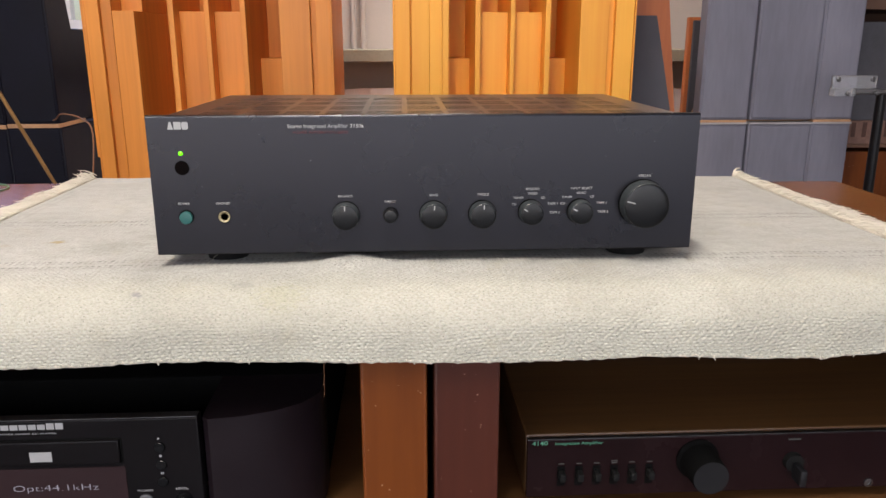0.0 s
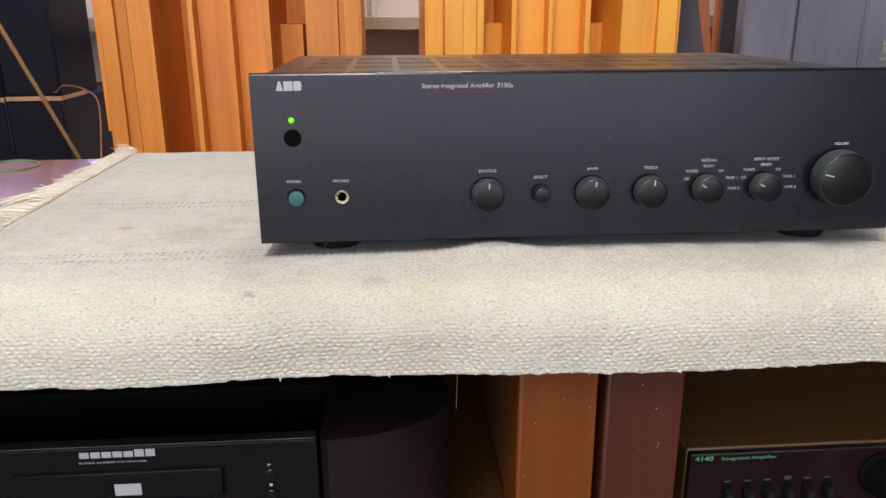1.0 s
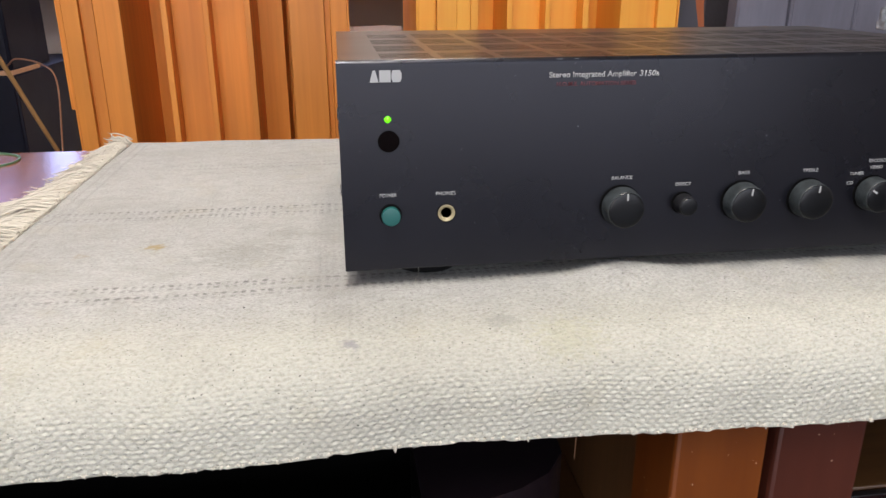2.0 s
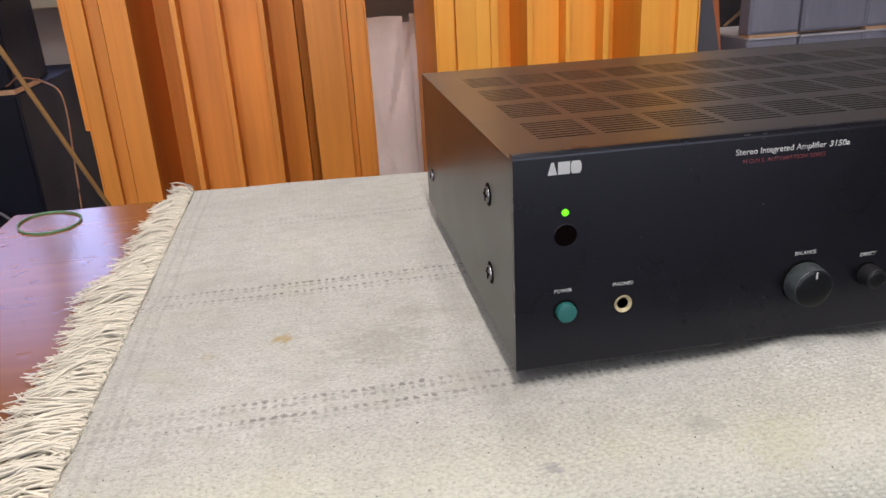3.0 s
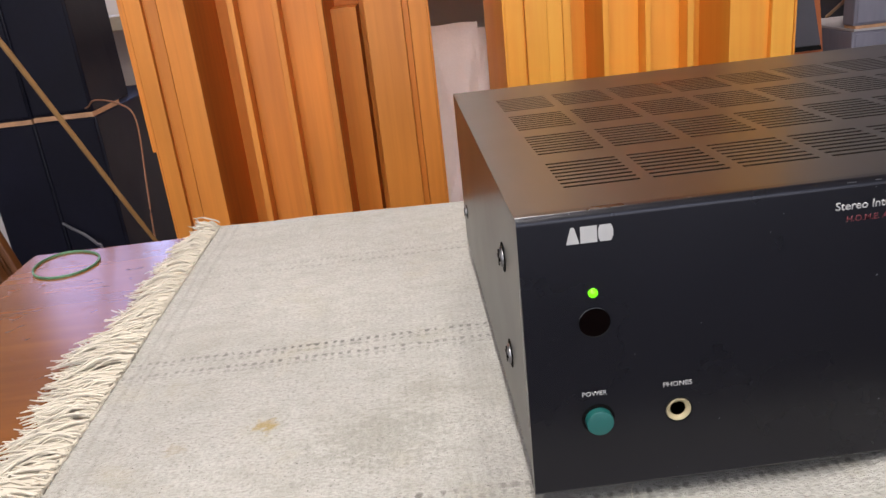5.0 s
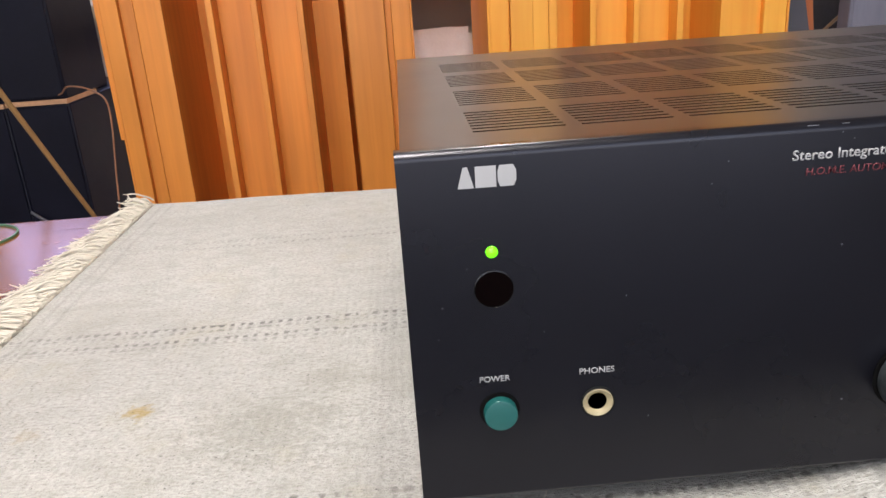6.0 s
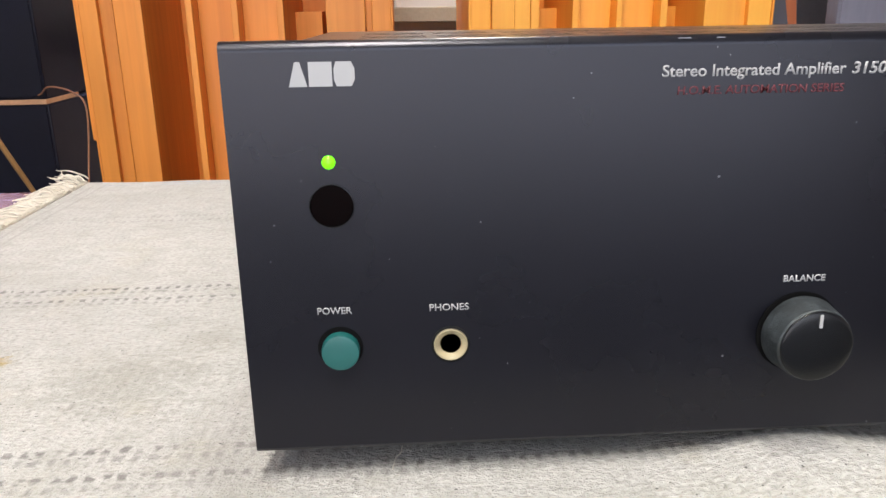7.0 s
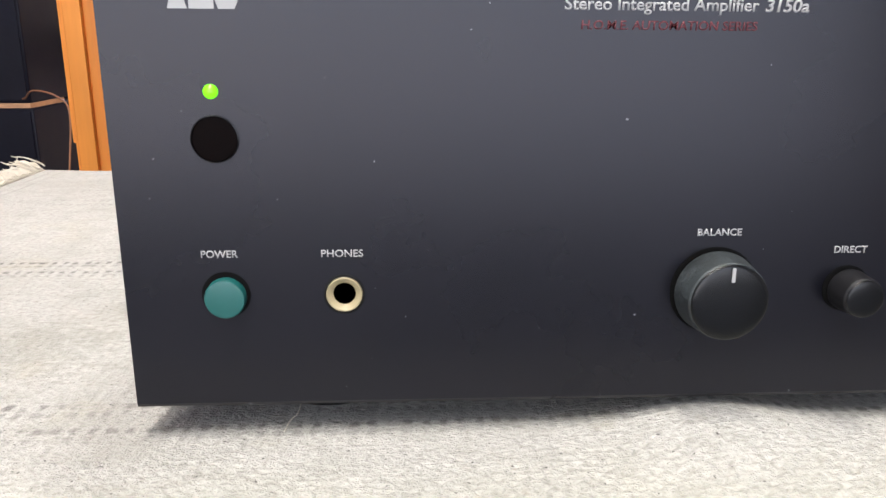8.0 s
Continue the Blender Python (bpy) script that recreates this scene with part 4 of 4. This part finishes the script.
# ---- the disc player on the shelf ----
def disc_player():
    F, T = -0.053, 0.6458
    B = 0.537
    cx = -0.308
    p = thing("disc_player", (cx, 0.1, SHELF_Z), "black disc player with lit display, standing in the rack", "disc player")
    x0, x1 = cx - 0.125, -0.181
    part("front_panel", box(x0, x1, F, F + 0.012, B, T, 0.0012), M_CDPANEL, p, "flat black aluminium centre panel", True)
    part("upper_lip", box(x0 + 0.001, x1 - 0.001, F + 0.0012, F + 0.010, T, T + 0.0006), M_STEEL, p)
    for s in (1, -1):
        # curved wing beside the centre panel
        bm = bmesh.new()
        prof = [(0.1280, 0.014), (0.1288, 0.004), (0.1335, 0.000), (0.160, 0.004), (0.184, 0.012), (0.203, 0.024), (0.2155, 0.042), (0.2170, 0.060), (0.2170, 0.08), (0.1280, 0.08)]
        lo = [bm.verts.new((cx + s * a, F + 0.004 + b, B)) for a, b in prof]
        hi = [bm.verts.new((cx + s * a, F + 0.004 + b, T - 0.004)) for a, b in prof]
        for i in range(len(prof)):
            j = (i + 1) % len(prof)
            bm.faces.new((lo[i], lo[j], hi[j], hi[i]))
        bm.faces.new(lo), bm.faces.new(hi)
        part("side_wing", bm, M_CDSIDE, p, "curved dark plastic wing", True)
    part("body", box(cx - 0.216, cx + 0.216, F + 0.084, 0.290, B, T - 0.004, 0.002), M_INSIDE, p)
    for fx in (-0.17, 0.17):
        for fy in (-0.01, 0.25):
            part("foot", lathe([(0.02, 0.0), (0.022, 0.0042)], (cx + fx, fy, SHELF_Z), "z", 24), M_RUBBER, p)
    # tray, display
    part("tray_surround", box(-0.3720, -0.2395, F - 0.0004, F + 0.002, 0.6085, 0.6310, 0.001), M_INSIDE, p)
    tray = part("disc_tray", box(-0.3700, -0.2415, F - 0.0030, F + 0.001, 0.6095, 0.6295, 0.0012), M_CDPANEL, p, "black disc tray door", True)
    part("badge", box(-0.3090, -0.2925, F - 0.0036, F - 0.0031, 0.6130, 0.6212), M_GREY_PRINT, tray, "small silver badge")
    disp = part("display", box(-0.3720, -0.2395, F - 0.0006, F + 0.002, 0.560, 0.6055), M_DISPLAY, p, "dark glossy display window")
    lettering("Opt:44.1kHz", -0.2940, F - 0.0007, 0.5878, 0.0650, 0.0068, M_GLOW, disp, 0, -0.022)
    # maker's mark as plain bars
    for i in range(7):
        xa = -0.3290 + 0.0068 * i
        part("maker_mark", box(xa, xa + 0.0058, F - 0.0002, F + 0.0005, 0.6388, 0.6388 + (0.0042 if i < 5 else 0.0052), 0.0), M_GREY_PRINT, p)
    lettering("SUPER AUDIO CD PLAYER", -0.3090, F - 0.00006, 0.6355, 0.0420, 0.0013, M_GREY_PRINT, p, 0, 0.01)
    for i, z in enumerate((0.6215, 0.6065, 0.5915)):
        b = part("push_button", lathe([(0.0042, 0.0), (0.0042, -0.0016), (0.0037, -0.0022)], (-0.2115, F, z), "y", 28), M_KNOB, p, smooth=True)
        bm = bmesh.new()
        if i == 0:
            vs = [bm.verts.new((-0.2127 + a, F - 0.0002, z + 0.0072 + c)) for a, c in ((0, -0.0010), (0.0022, 0), (0, 0.0010))]
            bm.faces.new(vs)
        elif i == 1:
            box(-0.2126, -0.2106, F - 0.0002, F, z + 0.0062, z + 0.0080, bm=bm)
        else:
            box(-0.2126, -0.2119, F - 0.0002, F, z + 0.0062, z + 0.0080, bm=bm)
            box(-0.2113, -0.2106, F - 0.0002, F, z + 0.0062, z + 0.0080, bm=bm)
        part("symbol", bm, M_GREY_PRINT, b)
    lettering("PHONES", -0.2262, F - 0.00006, 0.5835, 0.0120, 0.0017, M_GREY_PRINT, p, 0, 0.01)
    lettering("LEVEL", -0.1975, F - 0.00006, 0.5845, 0.0095, 0.0017, M_GREY_PRINT, p, 0, 0.01)
    sock = part("phones_socket", lathe([(0.0055, 0.0), (0.0055, -0.001), (0.0035, -0.0012), (0.0033, -0.0002)], (-0.2262, F, 0.5750), "y", 28), M_STEEL, p, smooth=True)
    k = part("level_knob", lathe([(0.0065, 0.0), (0.0063, -0.009), (0.0057, -0.0097)], (-0.1965, F, 0.5755), "y", 32), M_KNOB, p, smooth=True)
    part("pointer_line", box(-0.1962, -0.1954, F - 0.0099, F - 0.0095, 0.5765, 0.5810), M_WHITE, k)


disc_player()


# ---- the walnut-cased amplifier on the other shelf ----
def walnut_amplifier():
    F, B, T = -0.021, 0.5455, 0.6008
    x0, x1 = 0.0825, 0.5000
    a = thing("walnut_amplifier", ((x0 + x1) / 2, 0.12, SHELF_Z), "low walnut-cased amplifier with glossy black front in the rack", "amplifier")
    part("case", box(x0 - 0.001, x1 + 0.001, F + 0.006, 0.27, B, T + 0.0015, 0.002), M_WALNUT, a, "walnut veneered case", True)
    part("front_panel", box(x0, x1, F, F + 0.006, B, T - 0.001, 0.0006), M_AMP2, a, "glossy black front plate")
    part("trim", box(x0, x1, F - 0.0004, F + 0.004, T - 0.0005, T + 0.0001), M_STEEL, a, "thin bright metal edge")
    for fx in (0.12, 0.46):
        for fy in (0.02, 0.23):
            part("foot", lathe([(0.012, 0.0), (0.013, B - SHELF_Z)], (fx, fy, SHELF_Z), "z", 20), M_RUBBER, a)
    lettering("4140", 0.0928, F - 0.00006, 0.5970, 0.0135, 0.0040, M_GREENPRINT, a, 0, 0.02)
    lettering("Integrated Amplifier", 0.1265, F - 0.00006, 0.5960, 0.0410, 0.0034, M_GREENPRINT, a, 0, 0.01)
    for i in range(6):
        x = 0.1120 + 0.0153 * i
        key = part("selector_key", box(x - 0.0026, x + 0.0026, F - 0.0090, F, 0.5640, 0.5712, 0.0010), M_RUBBER, a, smooth=True)
        # flat black plate on the panel drawn as the slot's shade
        part("slot", box(x - 0.0034, x + 0.0034, F - 0.0004, F, 0.5560, 0.5748), M_INSIDE, key)
        part("label_bar", box(x - 0.0024, x + 0.0024, F - 0.0002, F, 0.5766, 0.5774), M_FAINT, key)
        if i == 3:
            part("label_bar", box(x - 0.0028, x + 0.0028, F - 0.0002, F, 0.5782, 0.5791), M_FAINT, key)
    k = part("volume_knob", lathe([(0.0185, 0.0), (0.0185, -0.002), (0.0160, -0.0045), (0.0152, -0.0300), (0.0147, -0.0310)], (0.2300, F, 0.5785), "y", 48), M_INSIDE, a, "tall black volume knob", True)
    part("cap", lathe([(0.0147, 0.0), (0.0147, -0.0006)], (0.2300, F - 0.0308, 0.5785), "y", 48), M_CAP, k, smooth=True)
    part("label_bar", box(0.2285, 0.2395, F - 0.0002, F, 0.5938, 0.5952), M_FAINT, a)
    part("label_bar", box(0.3090, 0.3200, F - 0.0002, F, 0.5938, 0.5952), M_FAINT, a)
    lever = part("source_lever", lathe([(0.0085, 0.0), (0.0080, -0.006)], (0.3145, F, 0.5740), "y", 32), M_RUBBER, a, smooth=True)
    part("grip", box(0.3115, 0.3175, F - 0.022, F - 0.006, 0.5610, 0.5760, 0.0015), M_CAP, lever, smooth=True)
    part("socket", lathe([(0.0040, 0.0), (0.0040, -0.0012), (0.0025, -0.0014), (0.0023, -0.0002)], (0.3860, F, 0.5500), "y", 24), M_STEEL, a, smooth=True)


walnut_amplifier()


# ---- things on the table ----
def rubber_ring():
    bm = bmesh.new()
    n_, r = 72, 0.0262
    rings = []
    for i in range(n_):
        t = 2 * math.pi * i / n_
        rr = r * (1 + 0.05 * math.cos(2 * t + 0.7) + 0.02 * math.cos(3 * t))
        o = Vector((-0.5515 + rr * math.cos(t) - 0.004 * math.sin(t), 0.391 + 1.28 * rr * math.sin(t), TOP))
        d = Vector((math.cos(t), math.sin(t), 0))
        rings.append([bm.verts.new(o + d * a + Vector((0, 0, b))) for a, b in ((-0.0007, 0.0001), (0.0007, 0.0001), (0.0008, 0.0017), (-0.0006, 0.0018))])
    for i in range(n_):
        p, q = rings[i], rings[(i + 1) % n_]
        for k in range(4):
            bm.faces.new((p[k], p[(k + 1) % 4], q[(k + 1) % 4], q[k]))
    tagged(part("rubber_ring", bm, M_RING, smooth=True), "thin green rubber ring lying on the varnished table", "ring")


rubber_ring()


tagged(part("loose_thread", tube(smooth_path([(-0.0865, -0.015, 0.7155), (-0.0862, -0.015, 0.690), (-0.0866, -0.0148, 0.665), (-0.0873, -0.015, 0.6425)]), 0.00022, 5), M_COPPER, smooth=True), "golden loose thread hanging inside the rack beside the disc player", "thread")
tagged(part("lint", tube(smooth_path([(-0.1738, 0.020, 0.7550), (-0.1746, 0.014, 0.7556), (-0.1752, 0.009, 0.7542), (-0.1768, 0.006, 0.7538), (-0.1778, 0.001, 0.7532)]), 0.00016, 5), M_YARN, smooth=True), "short white lint thread lying on the rug", "thread")


# ---- two slatted wooden sound diffusers ----
def diffuser(x0, y0, W, fin, columns, material, label):
    """Boards across the front; each column is (from, to, (top, depth), (top, depth)...) in shares of the width."""
    d = thing("sound_diffuser", (x0 + 0.29, y0 + 0.12, 0), label, "diffuser", "sound diffusers")
    TOPZ, DEEP = 1.80, 0.33
    part("side_panel", box(x0, x0 + fin, y0 + 0.0006, y0 + DEEP, 0, TOPZ, 0.001), material, d)
    part("side_panel", box(x0 + W - fin, x0 + W, y0 + 0.0006, y0 + DEEP, 0, TOPZ, 0.001), material, d)
    part("top_panel", box(x0, x0 + W, y0, y0 + DEEP, TOPZ, TOPZ + 0.018, 0.001), material, d)
    part("back_panel", box(x0 + fin, x0 + W - fin, y0 + DEEP - 0.012, y0 + DEEP, 0, TOPZ), material, d)
    for f0, f1, *blocks in columns:
        a = max(x0 + fin, x0 + W * f0)
        b = min(x0 + W - fin, x0 + W * f1)
        low = 0.0
        for top, depth in blocks:
            name = "fin" if f1 - f0 < 0.03 and depth == 0 else "front_board" if depth < 0.01 else "well_block"
            part(name, box(a + 0.0002, b - 0.0002, y0 + depth, y0 + DEEP - 0.012, low, top, 0.0012), material, d, smooth=True)
            low = top
    return d


T, LOW, HIGH = 1.80, 0.883, 0.996
FIRST = [(0.0, 0.063, (T, 0.0)), (0.063, 0.075, (T, 0.012)), (0.075, 0.112, (T, 0.002)), (0.112, 0.200, (HIGH, 0.003), (T, 0.07)), (0.200, 0.338, (T, 0.270)),
         (0.338, 0.360, (T, 0.0)), (0.360, 0.482, (HIGH, 0.045), (T, 0.25)), (0.482, 0.503, (T, 0.0)), (0.503, 0.627, (HIGH, 0.05), (T, 0.25)), (0.627, 0.649, (T, 0.0)),
         (0.649, 0.744, (LOW, 0.165), (T, 0.300)), (0.744, 0.784, (T, 0.305)), (0.784, 0.910, (T, 0.0)), (0.910, 0.932, (T, 0.016)), (0.932, 1.0, (T, 0.002))]
SECOND = [(0.0, 0.069, (T, 0.0)), (0.069, 0.075, (T, 0.010)), (0.075, 0.148, (T, 0.001)), (0.148, 0.200, (T, 0.003)), (0.200, 0.228, (T, 0.0)), (0.228, 0.335, (LOW, 0.150), (T, 0.300)),
          (0.335, 0.357, (T, 0.0)), (0.357, 0.479, (HIGH, 0.045), (T, 0.25)), (0.479, 0.498, (T, 0.0)), (0.498, 0.623, (HIGH, 0.045), (T, 0.25)), (0.623, 0.646, (T, 0.0)),
          (0.646, 0.768, (LOW, 0.160), (T, 0.300)), (0.768, 0.886, (T, 0.0)), (0.886, 0.914, (T, 0.014)), (0.914, 0.990, (T, 0.001)), (0.990, 1.0, (T, 0.006))]
orange = diffuser(-0.762, 1.308, 0.579, 0.0045, FIRST, M_DIFF1, "tall slatted orange pine sound diffuser standing on the floor")
part("handle_strip", box(-0.778, -0.762, 1.335, 1.365, 0.648, 1.06, 0.002), M_DIFF1, orange)
diffuser(-0.039, 1.325, 0.597, 0.0045, SECOND, M_DIFF2, "tall slatted yellow pine sound diffuser standing on the floor")


# ---- stacked black cabinets ----
def cabinet(name, x0, x1, y0, y1, z0, z1, material, label, group, front=True, taper=0.0):
    c = thing(name, ((x0 + x1) / 2, (y0 + y1) / 2, z0), label, "speaker cabinet", group)
    bm = box(x0, x1, y0, y1, z0, z1, 0.004, 2)
    for v in bm.verts:
        # the back of some leans forward towards the top
        if v.co.y > (y0 + y1) / 2 and v.co.z > (z0 + z1) / 2:
            v.co.y -= taper
    part("body", bm, material, c, smooth=True)
    if front:
        part("front_board", box(x0 + 0.006, x1 - 0.006, y0 - 0.004, y0, z0 + 0.006, z1 - 0.006, 0.002), material, c)
    return c


BL = "black painted speaker cabinet in a stack"
cabinet("speaker_cabinet", -1.208, -1.050, 1.78, 2.42, 0.0, 0.674, M_SPK, BL, "stacked black cabinets")
cabinet("speaker_cabinet", -1.208, -1.052, 1.78, 2.00, 0.686, 1.13, M_SPK, BL, "stacked black cabinets", taper=0.085)
cabinet("speaker_cabinet", -1.206, -1.084, 2.006, 2.150, 0.674, 0.967, M_SPK, "smaller black cabinet behind the taller stack", "stacked black cabinets", front=False)
cabinet("speaker_cabinet", -1.372, -1.213, 1.79, 2.40, 0.0, 0.670, M_SPK, BL, "stacked black cabinets")
cabinet("speaker_cabinet", -1.372, -1.213, 1.79, 2.00, 0.682, 1.12, M_SPK, BL, "stacked black cabinets", taper=0.085)
for x0, x1, y0, z0 in ((-1.206, -1.053, 1.776, 0.674), (-1.370, -1.215, 1.786, 0.670)):
    tagged(part("wooden_batten", box(x0, x1, y0, y0 + 0.20, z0, z0 + 0.012, 0.001), M_STRIP), "raw wooden batten between two stacked cabinets", "batten", "wooden battens")

# ---- cables ----
P0, DIR = Vector((-0.538, 0.702, 0.565)), Vector((-0.238, -0.372, 0.897))
pts = [P0 + DIR * (-0.625 + k * 0.1) for k in range(30)]
pts = [p + Vector((0.004 * math.sin(k * 0.7), 0, 0)) for k, p in enumerate(pts) if p.z < CEIL] + [P0 + DIR * ((CEIL - 0.565) / 0.897)]
tagged(part("cable", tube(pts, 0.0028, 12), M_CABLE, smooth=True), "tan cable stretched from floor to ceiling", "cable")
tagged(part("cable", tube(smooth_path([(-1.10, 1.80, 0.690), (-1.06, 1.768, 0.700), (-1.017, 1.72, 0.721), (-0.939, 1.66, 0.713), (-0.888, 1.60, 0.677), (-0.866, 1.50, 0.534), (-0.859, 1.45, 0.418), (-0.85, 1.40, 0.2), (-0.85, 1.36, 0.006), (-0.84, 1.25, 0.006)]), 0.0022, 10), M_COPPER, smooth=True), "thin brown cable hanging from the cabinets", "cable")
tagged(part("cable", tube(smooth_path([(-1.208, 1.7755, 0.401), (-1.182, 1.765, 0.386), (-1.149, 1.755, 0.367), (-1.123, 1.75, 0.341), (-1.112, 1.75, 0.320), (-1.10, 1.74, 0.15), (-1.10, 1.70, 0.006), (-1.12, 1.6, 0.006)]), 0.0040, 12), M_GREYCABLE, smooth=True), "thin grey cable looping before the cabinets", "cable")

# leaning boards beside the table
rnd = random.Random(11)
for i in range(26):
    mat = M_SHELF if i == 5 else M_BATTEN
    bm = box(-0.0048, 0.0048, -0.008, 0.008, 0, 1.16 - 0.007 * i + rnd.uniform(-0.03, 0.03), 0.002)
    row = i % 2
    bmesh.ops.transform(bm, matrix=Matrix.Translation((-0.806 + 0.0132 * (i // 2) + 0.007 * row, 0.735 + 0.026 * row + rnd.uniform(-0.003, 0.003), 0.004)) @ Matrix.Rotation(radians(-14 + rnd.uniform(-0.9, 0.6)), 4, "Y"), verts=bm.verts[:])
    tagged(part("wooden_batten", bm, mat), "thin brown wooden batten leaning beside the table", "batten", "leaning battens")

tagged(part("wooden_stick", tube([(0.936, 1.893, 0.701), (0.870, 1.664, 0.776)], 0.0045, 10), M_CABLE, smooth=True), "thin tan stick propped between two grey cabinets", "stick")

# ---- grey cabinets on the other side ----
GL = "grey-blue stained speaker cabinet in a stack"
for x0, x1, dy in ((0.846, 0.993, 0.0), (0.997, 1.184, -0.004), (1.188, 1.309, 0.002)):
    low = cabinet("speaker_cabinet", x0, x1, 1.61 + dy, 1.90, 0.0, 0.691, M_GREYBOX, GL, "stacked grey cabinets")
    # pale colour put on the top edge where it would catch light
    part("lit_top_board", box(x0, x1, 1.6055 + dy, 1.90, 0.6912, 0.697, 0.001), M_LITEDGE, low, "pale top edge coloured as catching light")
    # the first upper one is a shallow board-built front, open behind
    cabinet("speaker_cabinet", x0, x1, 1.61 + dy, 1.66 if x0 < 0.9 else 1.90, 0.704, 1.40, M_GREYBOX, GL, "stacked grey cabinets")
for x0, x1, dz in ((0.849, 0.990, 0), (1.191, 1.306, 0)):
    tagged(part("wooden_batten", box(x0, x1, 1.640, 1.655 if x0 < 0.9 else 1.88, 0.697, 0.704, 0.001), M_STRIP), "raw wooden batten between two stacked cabinets", "batten", "wooden battens")
for x0, x1 in ((0.849, 0.990), (1.191, 1.306)):
    tagged(part("wooden_batten", box(x0, x1, 1.607, 1.637, 0.697, 0.704, 0.001), M_STRIP), "raw wooden batten between two stacked cabinets", "batten", "wooden battens")
tagged(part("wooden_batten", box(1.000, 1.181, 1.64, 1.88, 0.697, 0.704, 0.001), M_STRIP), "raw wooden batten between two stacked cabinets", "batten", "wooden battens")


def prism(outline, y0, y1):
    bm = bmesh.new()
    f = [bm.verts.new((x, y0, z)) for x, z in outline]
    b = [bm.verts.new((x, y1, z)) for x, z in outline]
    for i in range(len(outline)):
        j = (i + 1) % len(outline)
        bm.faces.new((f[i], f[j], b[j], b[i]))
    bm.faces.new(f), bm.faces.new(b)
    return bm


def framed_speaker():
    s = thing("floor_speaker", (0.70, 1.75, 0), "orange wooden speaker with a tapered grey cloth grill", "speaker")
    part("body", prism([(0.60, 0), (0.84, 0), (0.84, 0.32), (0.80, 0.641), (0.742, 1.10), (0.60, 1.10)], 1.655, 1.85), M_ORANGE, s)
    part("grill", prism([(0.61, 0.665), (0.786, 0.665), (0.713, 0.998), (0.61, 0.998)], 1.643, 1.6548), M_GRILL, s, "grey cloth grill")
    part("grill_edge", prism([(0.61, 0.653), (0.789, 0.653), (0.786, 0.664), (0.61, 0.664)], 1.641, 1.6548), M_RUBBER, s, "black lower edge of the grill")


framed_speaker()


def dark_speaker():
    s = thing("floor_speaker", (1.06, 2.2, 0), "dark-fronted speaker with an orange wooden edge", "speaker")
    part("body", box(0.978, 1.16, 2.10, 2.128, 0, 1.008, 0.003), M_ORANGE, s)
    part("grill", box(0.990, 1.15, 2.086, 2.10, 0.1, 0.997, 0.003), M_DARKGREY, s, "dark cloth front")


dark_speaker()


# ---- shelf and stand at the side ----
def side_shelf():
    s = thing("side_shelf", (1.80, 1.90, 0), "brown wooden shelf with dark boxes behind the stand", "shelf")
    for z0, z1 in ((0.600, 0.612), (1.020, 1.06), (0.28, 0.32), (1.40, 1.44)):
        part("board", box(1.340, 2.3, 1.75, 2.1, z0, z1, 0.002), M_BROWNBOARD, s)
    part("end_panel", box(2.3, 2.325, 1.74, 2.11, 0, 1.6, 0.002), M_BROWNBOARD, s)
    part("end_panel", box(1.330, 1.339, 1.77, 2.11, 0, 1.6, 0.001), M_BROWNBOARD, s)
    part("back_panel", box(1.340, 2.3, 2.102, 2.112, 0, 1.6), M_BROWNBOARD, s)


side_shelf()
tagged(part("storage_box", box(1.36, 1.72, 1.77, 2.08, 0.684, 0.985, 0.004), M_DARKGREY, smooth=True), "dark grey box on the brown shelf", "box", "boxes on the shelf")
tagged(part("storage_box", box(1.36, 1.70, 1.77, 2.08, 0.32, 0.585, 0.004), M_POST, smooth=True), "dark red-brown box on the brown shelf", "box", "boxes on the shelf")


def clay_block():
    b = thing("clay_block", (1.53, 1.82, 0.612), "pinkish hollow clay block lying on the shelf", "block")
    part("body", box(1.341, 1.73, 1.752, 2.09, 0.612, 0.684, 0.003), M_CLAY, b, smooth=True)
    # flat strips coloured as the shade inside the block's hollows
    for k in range(9):
        part("slot", box(1.362 + 0.036 * k, 1.376 + 0.036 * k, 1.7512, 1.7525, 0.634, 0.680, 0.0004), M_CLAYSHADE, b, "dark strip coloured as a shaded hollow")


clay_block()


def stand():
    s = thing("equipment_stand", (1.27, 1.42, 0), "black steel stand with a clear acrylic clamp on top", "stand")
    part("pole", tube([(1.273, 1.42, 0.015), (1.268, 1.42, 0.79)], 0.013, 18), M_BLACKPOLE, s, smooth=True)
    part("base_plate", box(1.15, 1.39, 1.30, 1.54, 0, 0.015, 0.004), M_BLACKPOLE, s, smooth=True)
    part("arm", box(1.185, 1.43, 1.405, 1.435, 0.790, 0.804, 0.003), M_STEEL, s, "grey metal arm", True)
    part("clamp_plate", box(1.124, 1.247, 1.412, 1.424, 0.804, 0.839, 0.004), M_ACRYLIC, s, "clear acrylic plate", True)
    part("clamp_block", box(1.126, 1.186, 1.400, 1.432, 0.785, 0.806, 0.003), M_ACRYLIC, s, "clear acrylic block", True)
    for x, z in ((1.138, 0.829), (1.232, 0.829), (1.160, 0.793), (1.240, 0.793)):
        part("bolt", lathe([(0.006, 0.0), (0.006, -0.004), (0.004, -0.006)], (x, 1.411 if z > 0.81 else 1.399, z), "y", 16), M_STEEL, s, smooth=True)


stand()
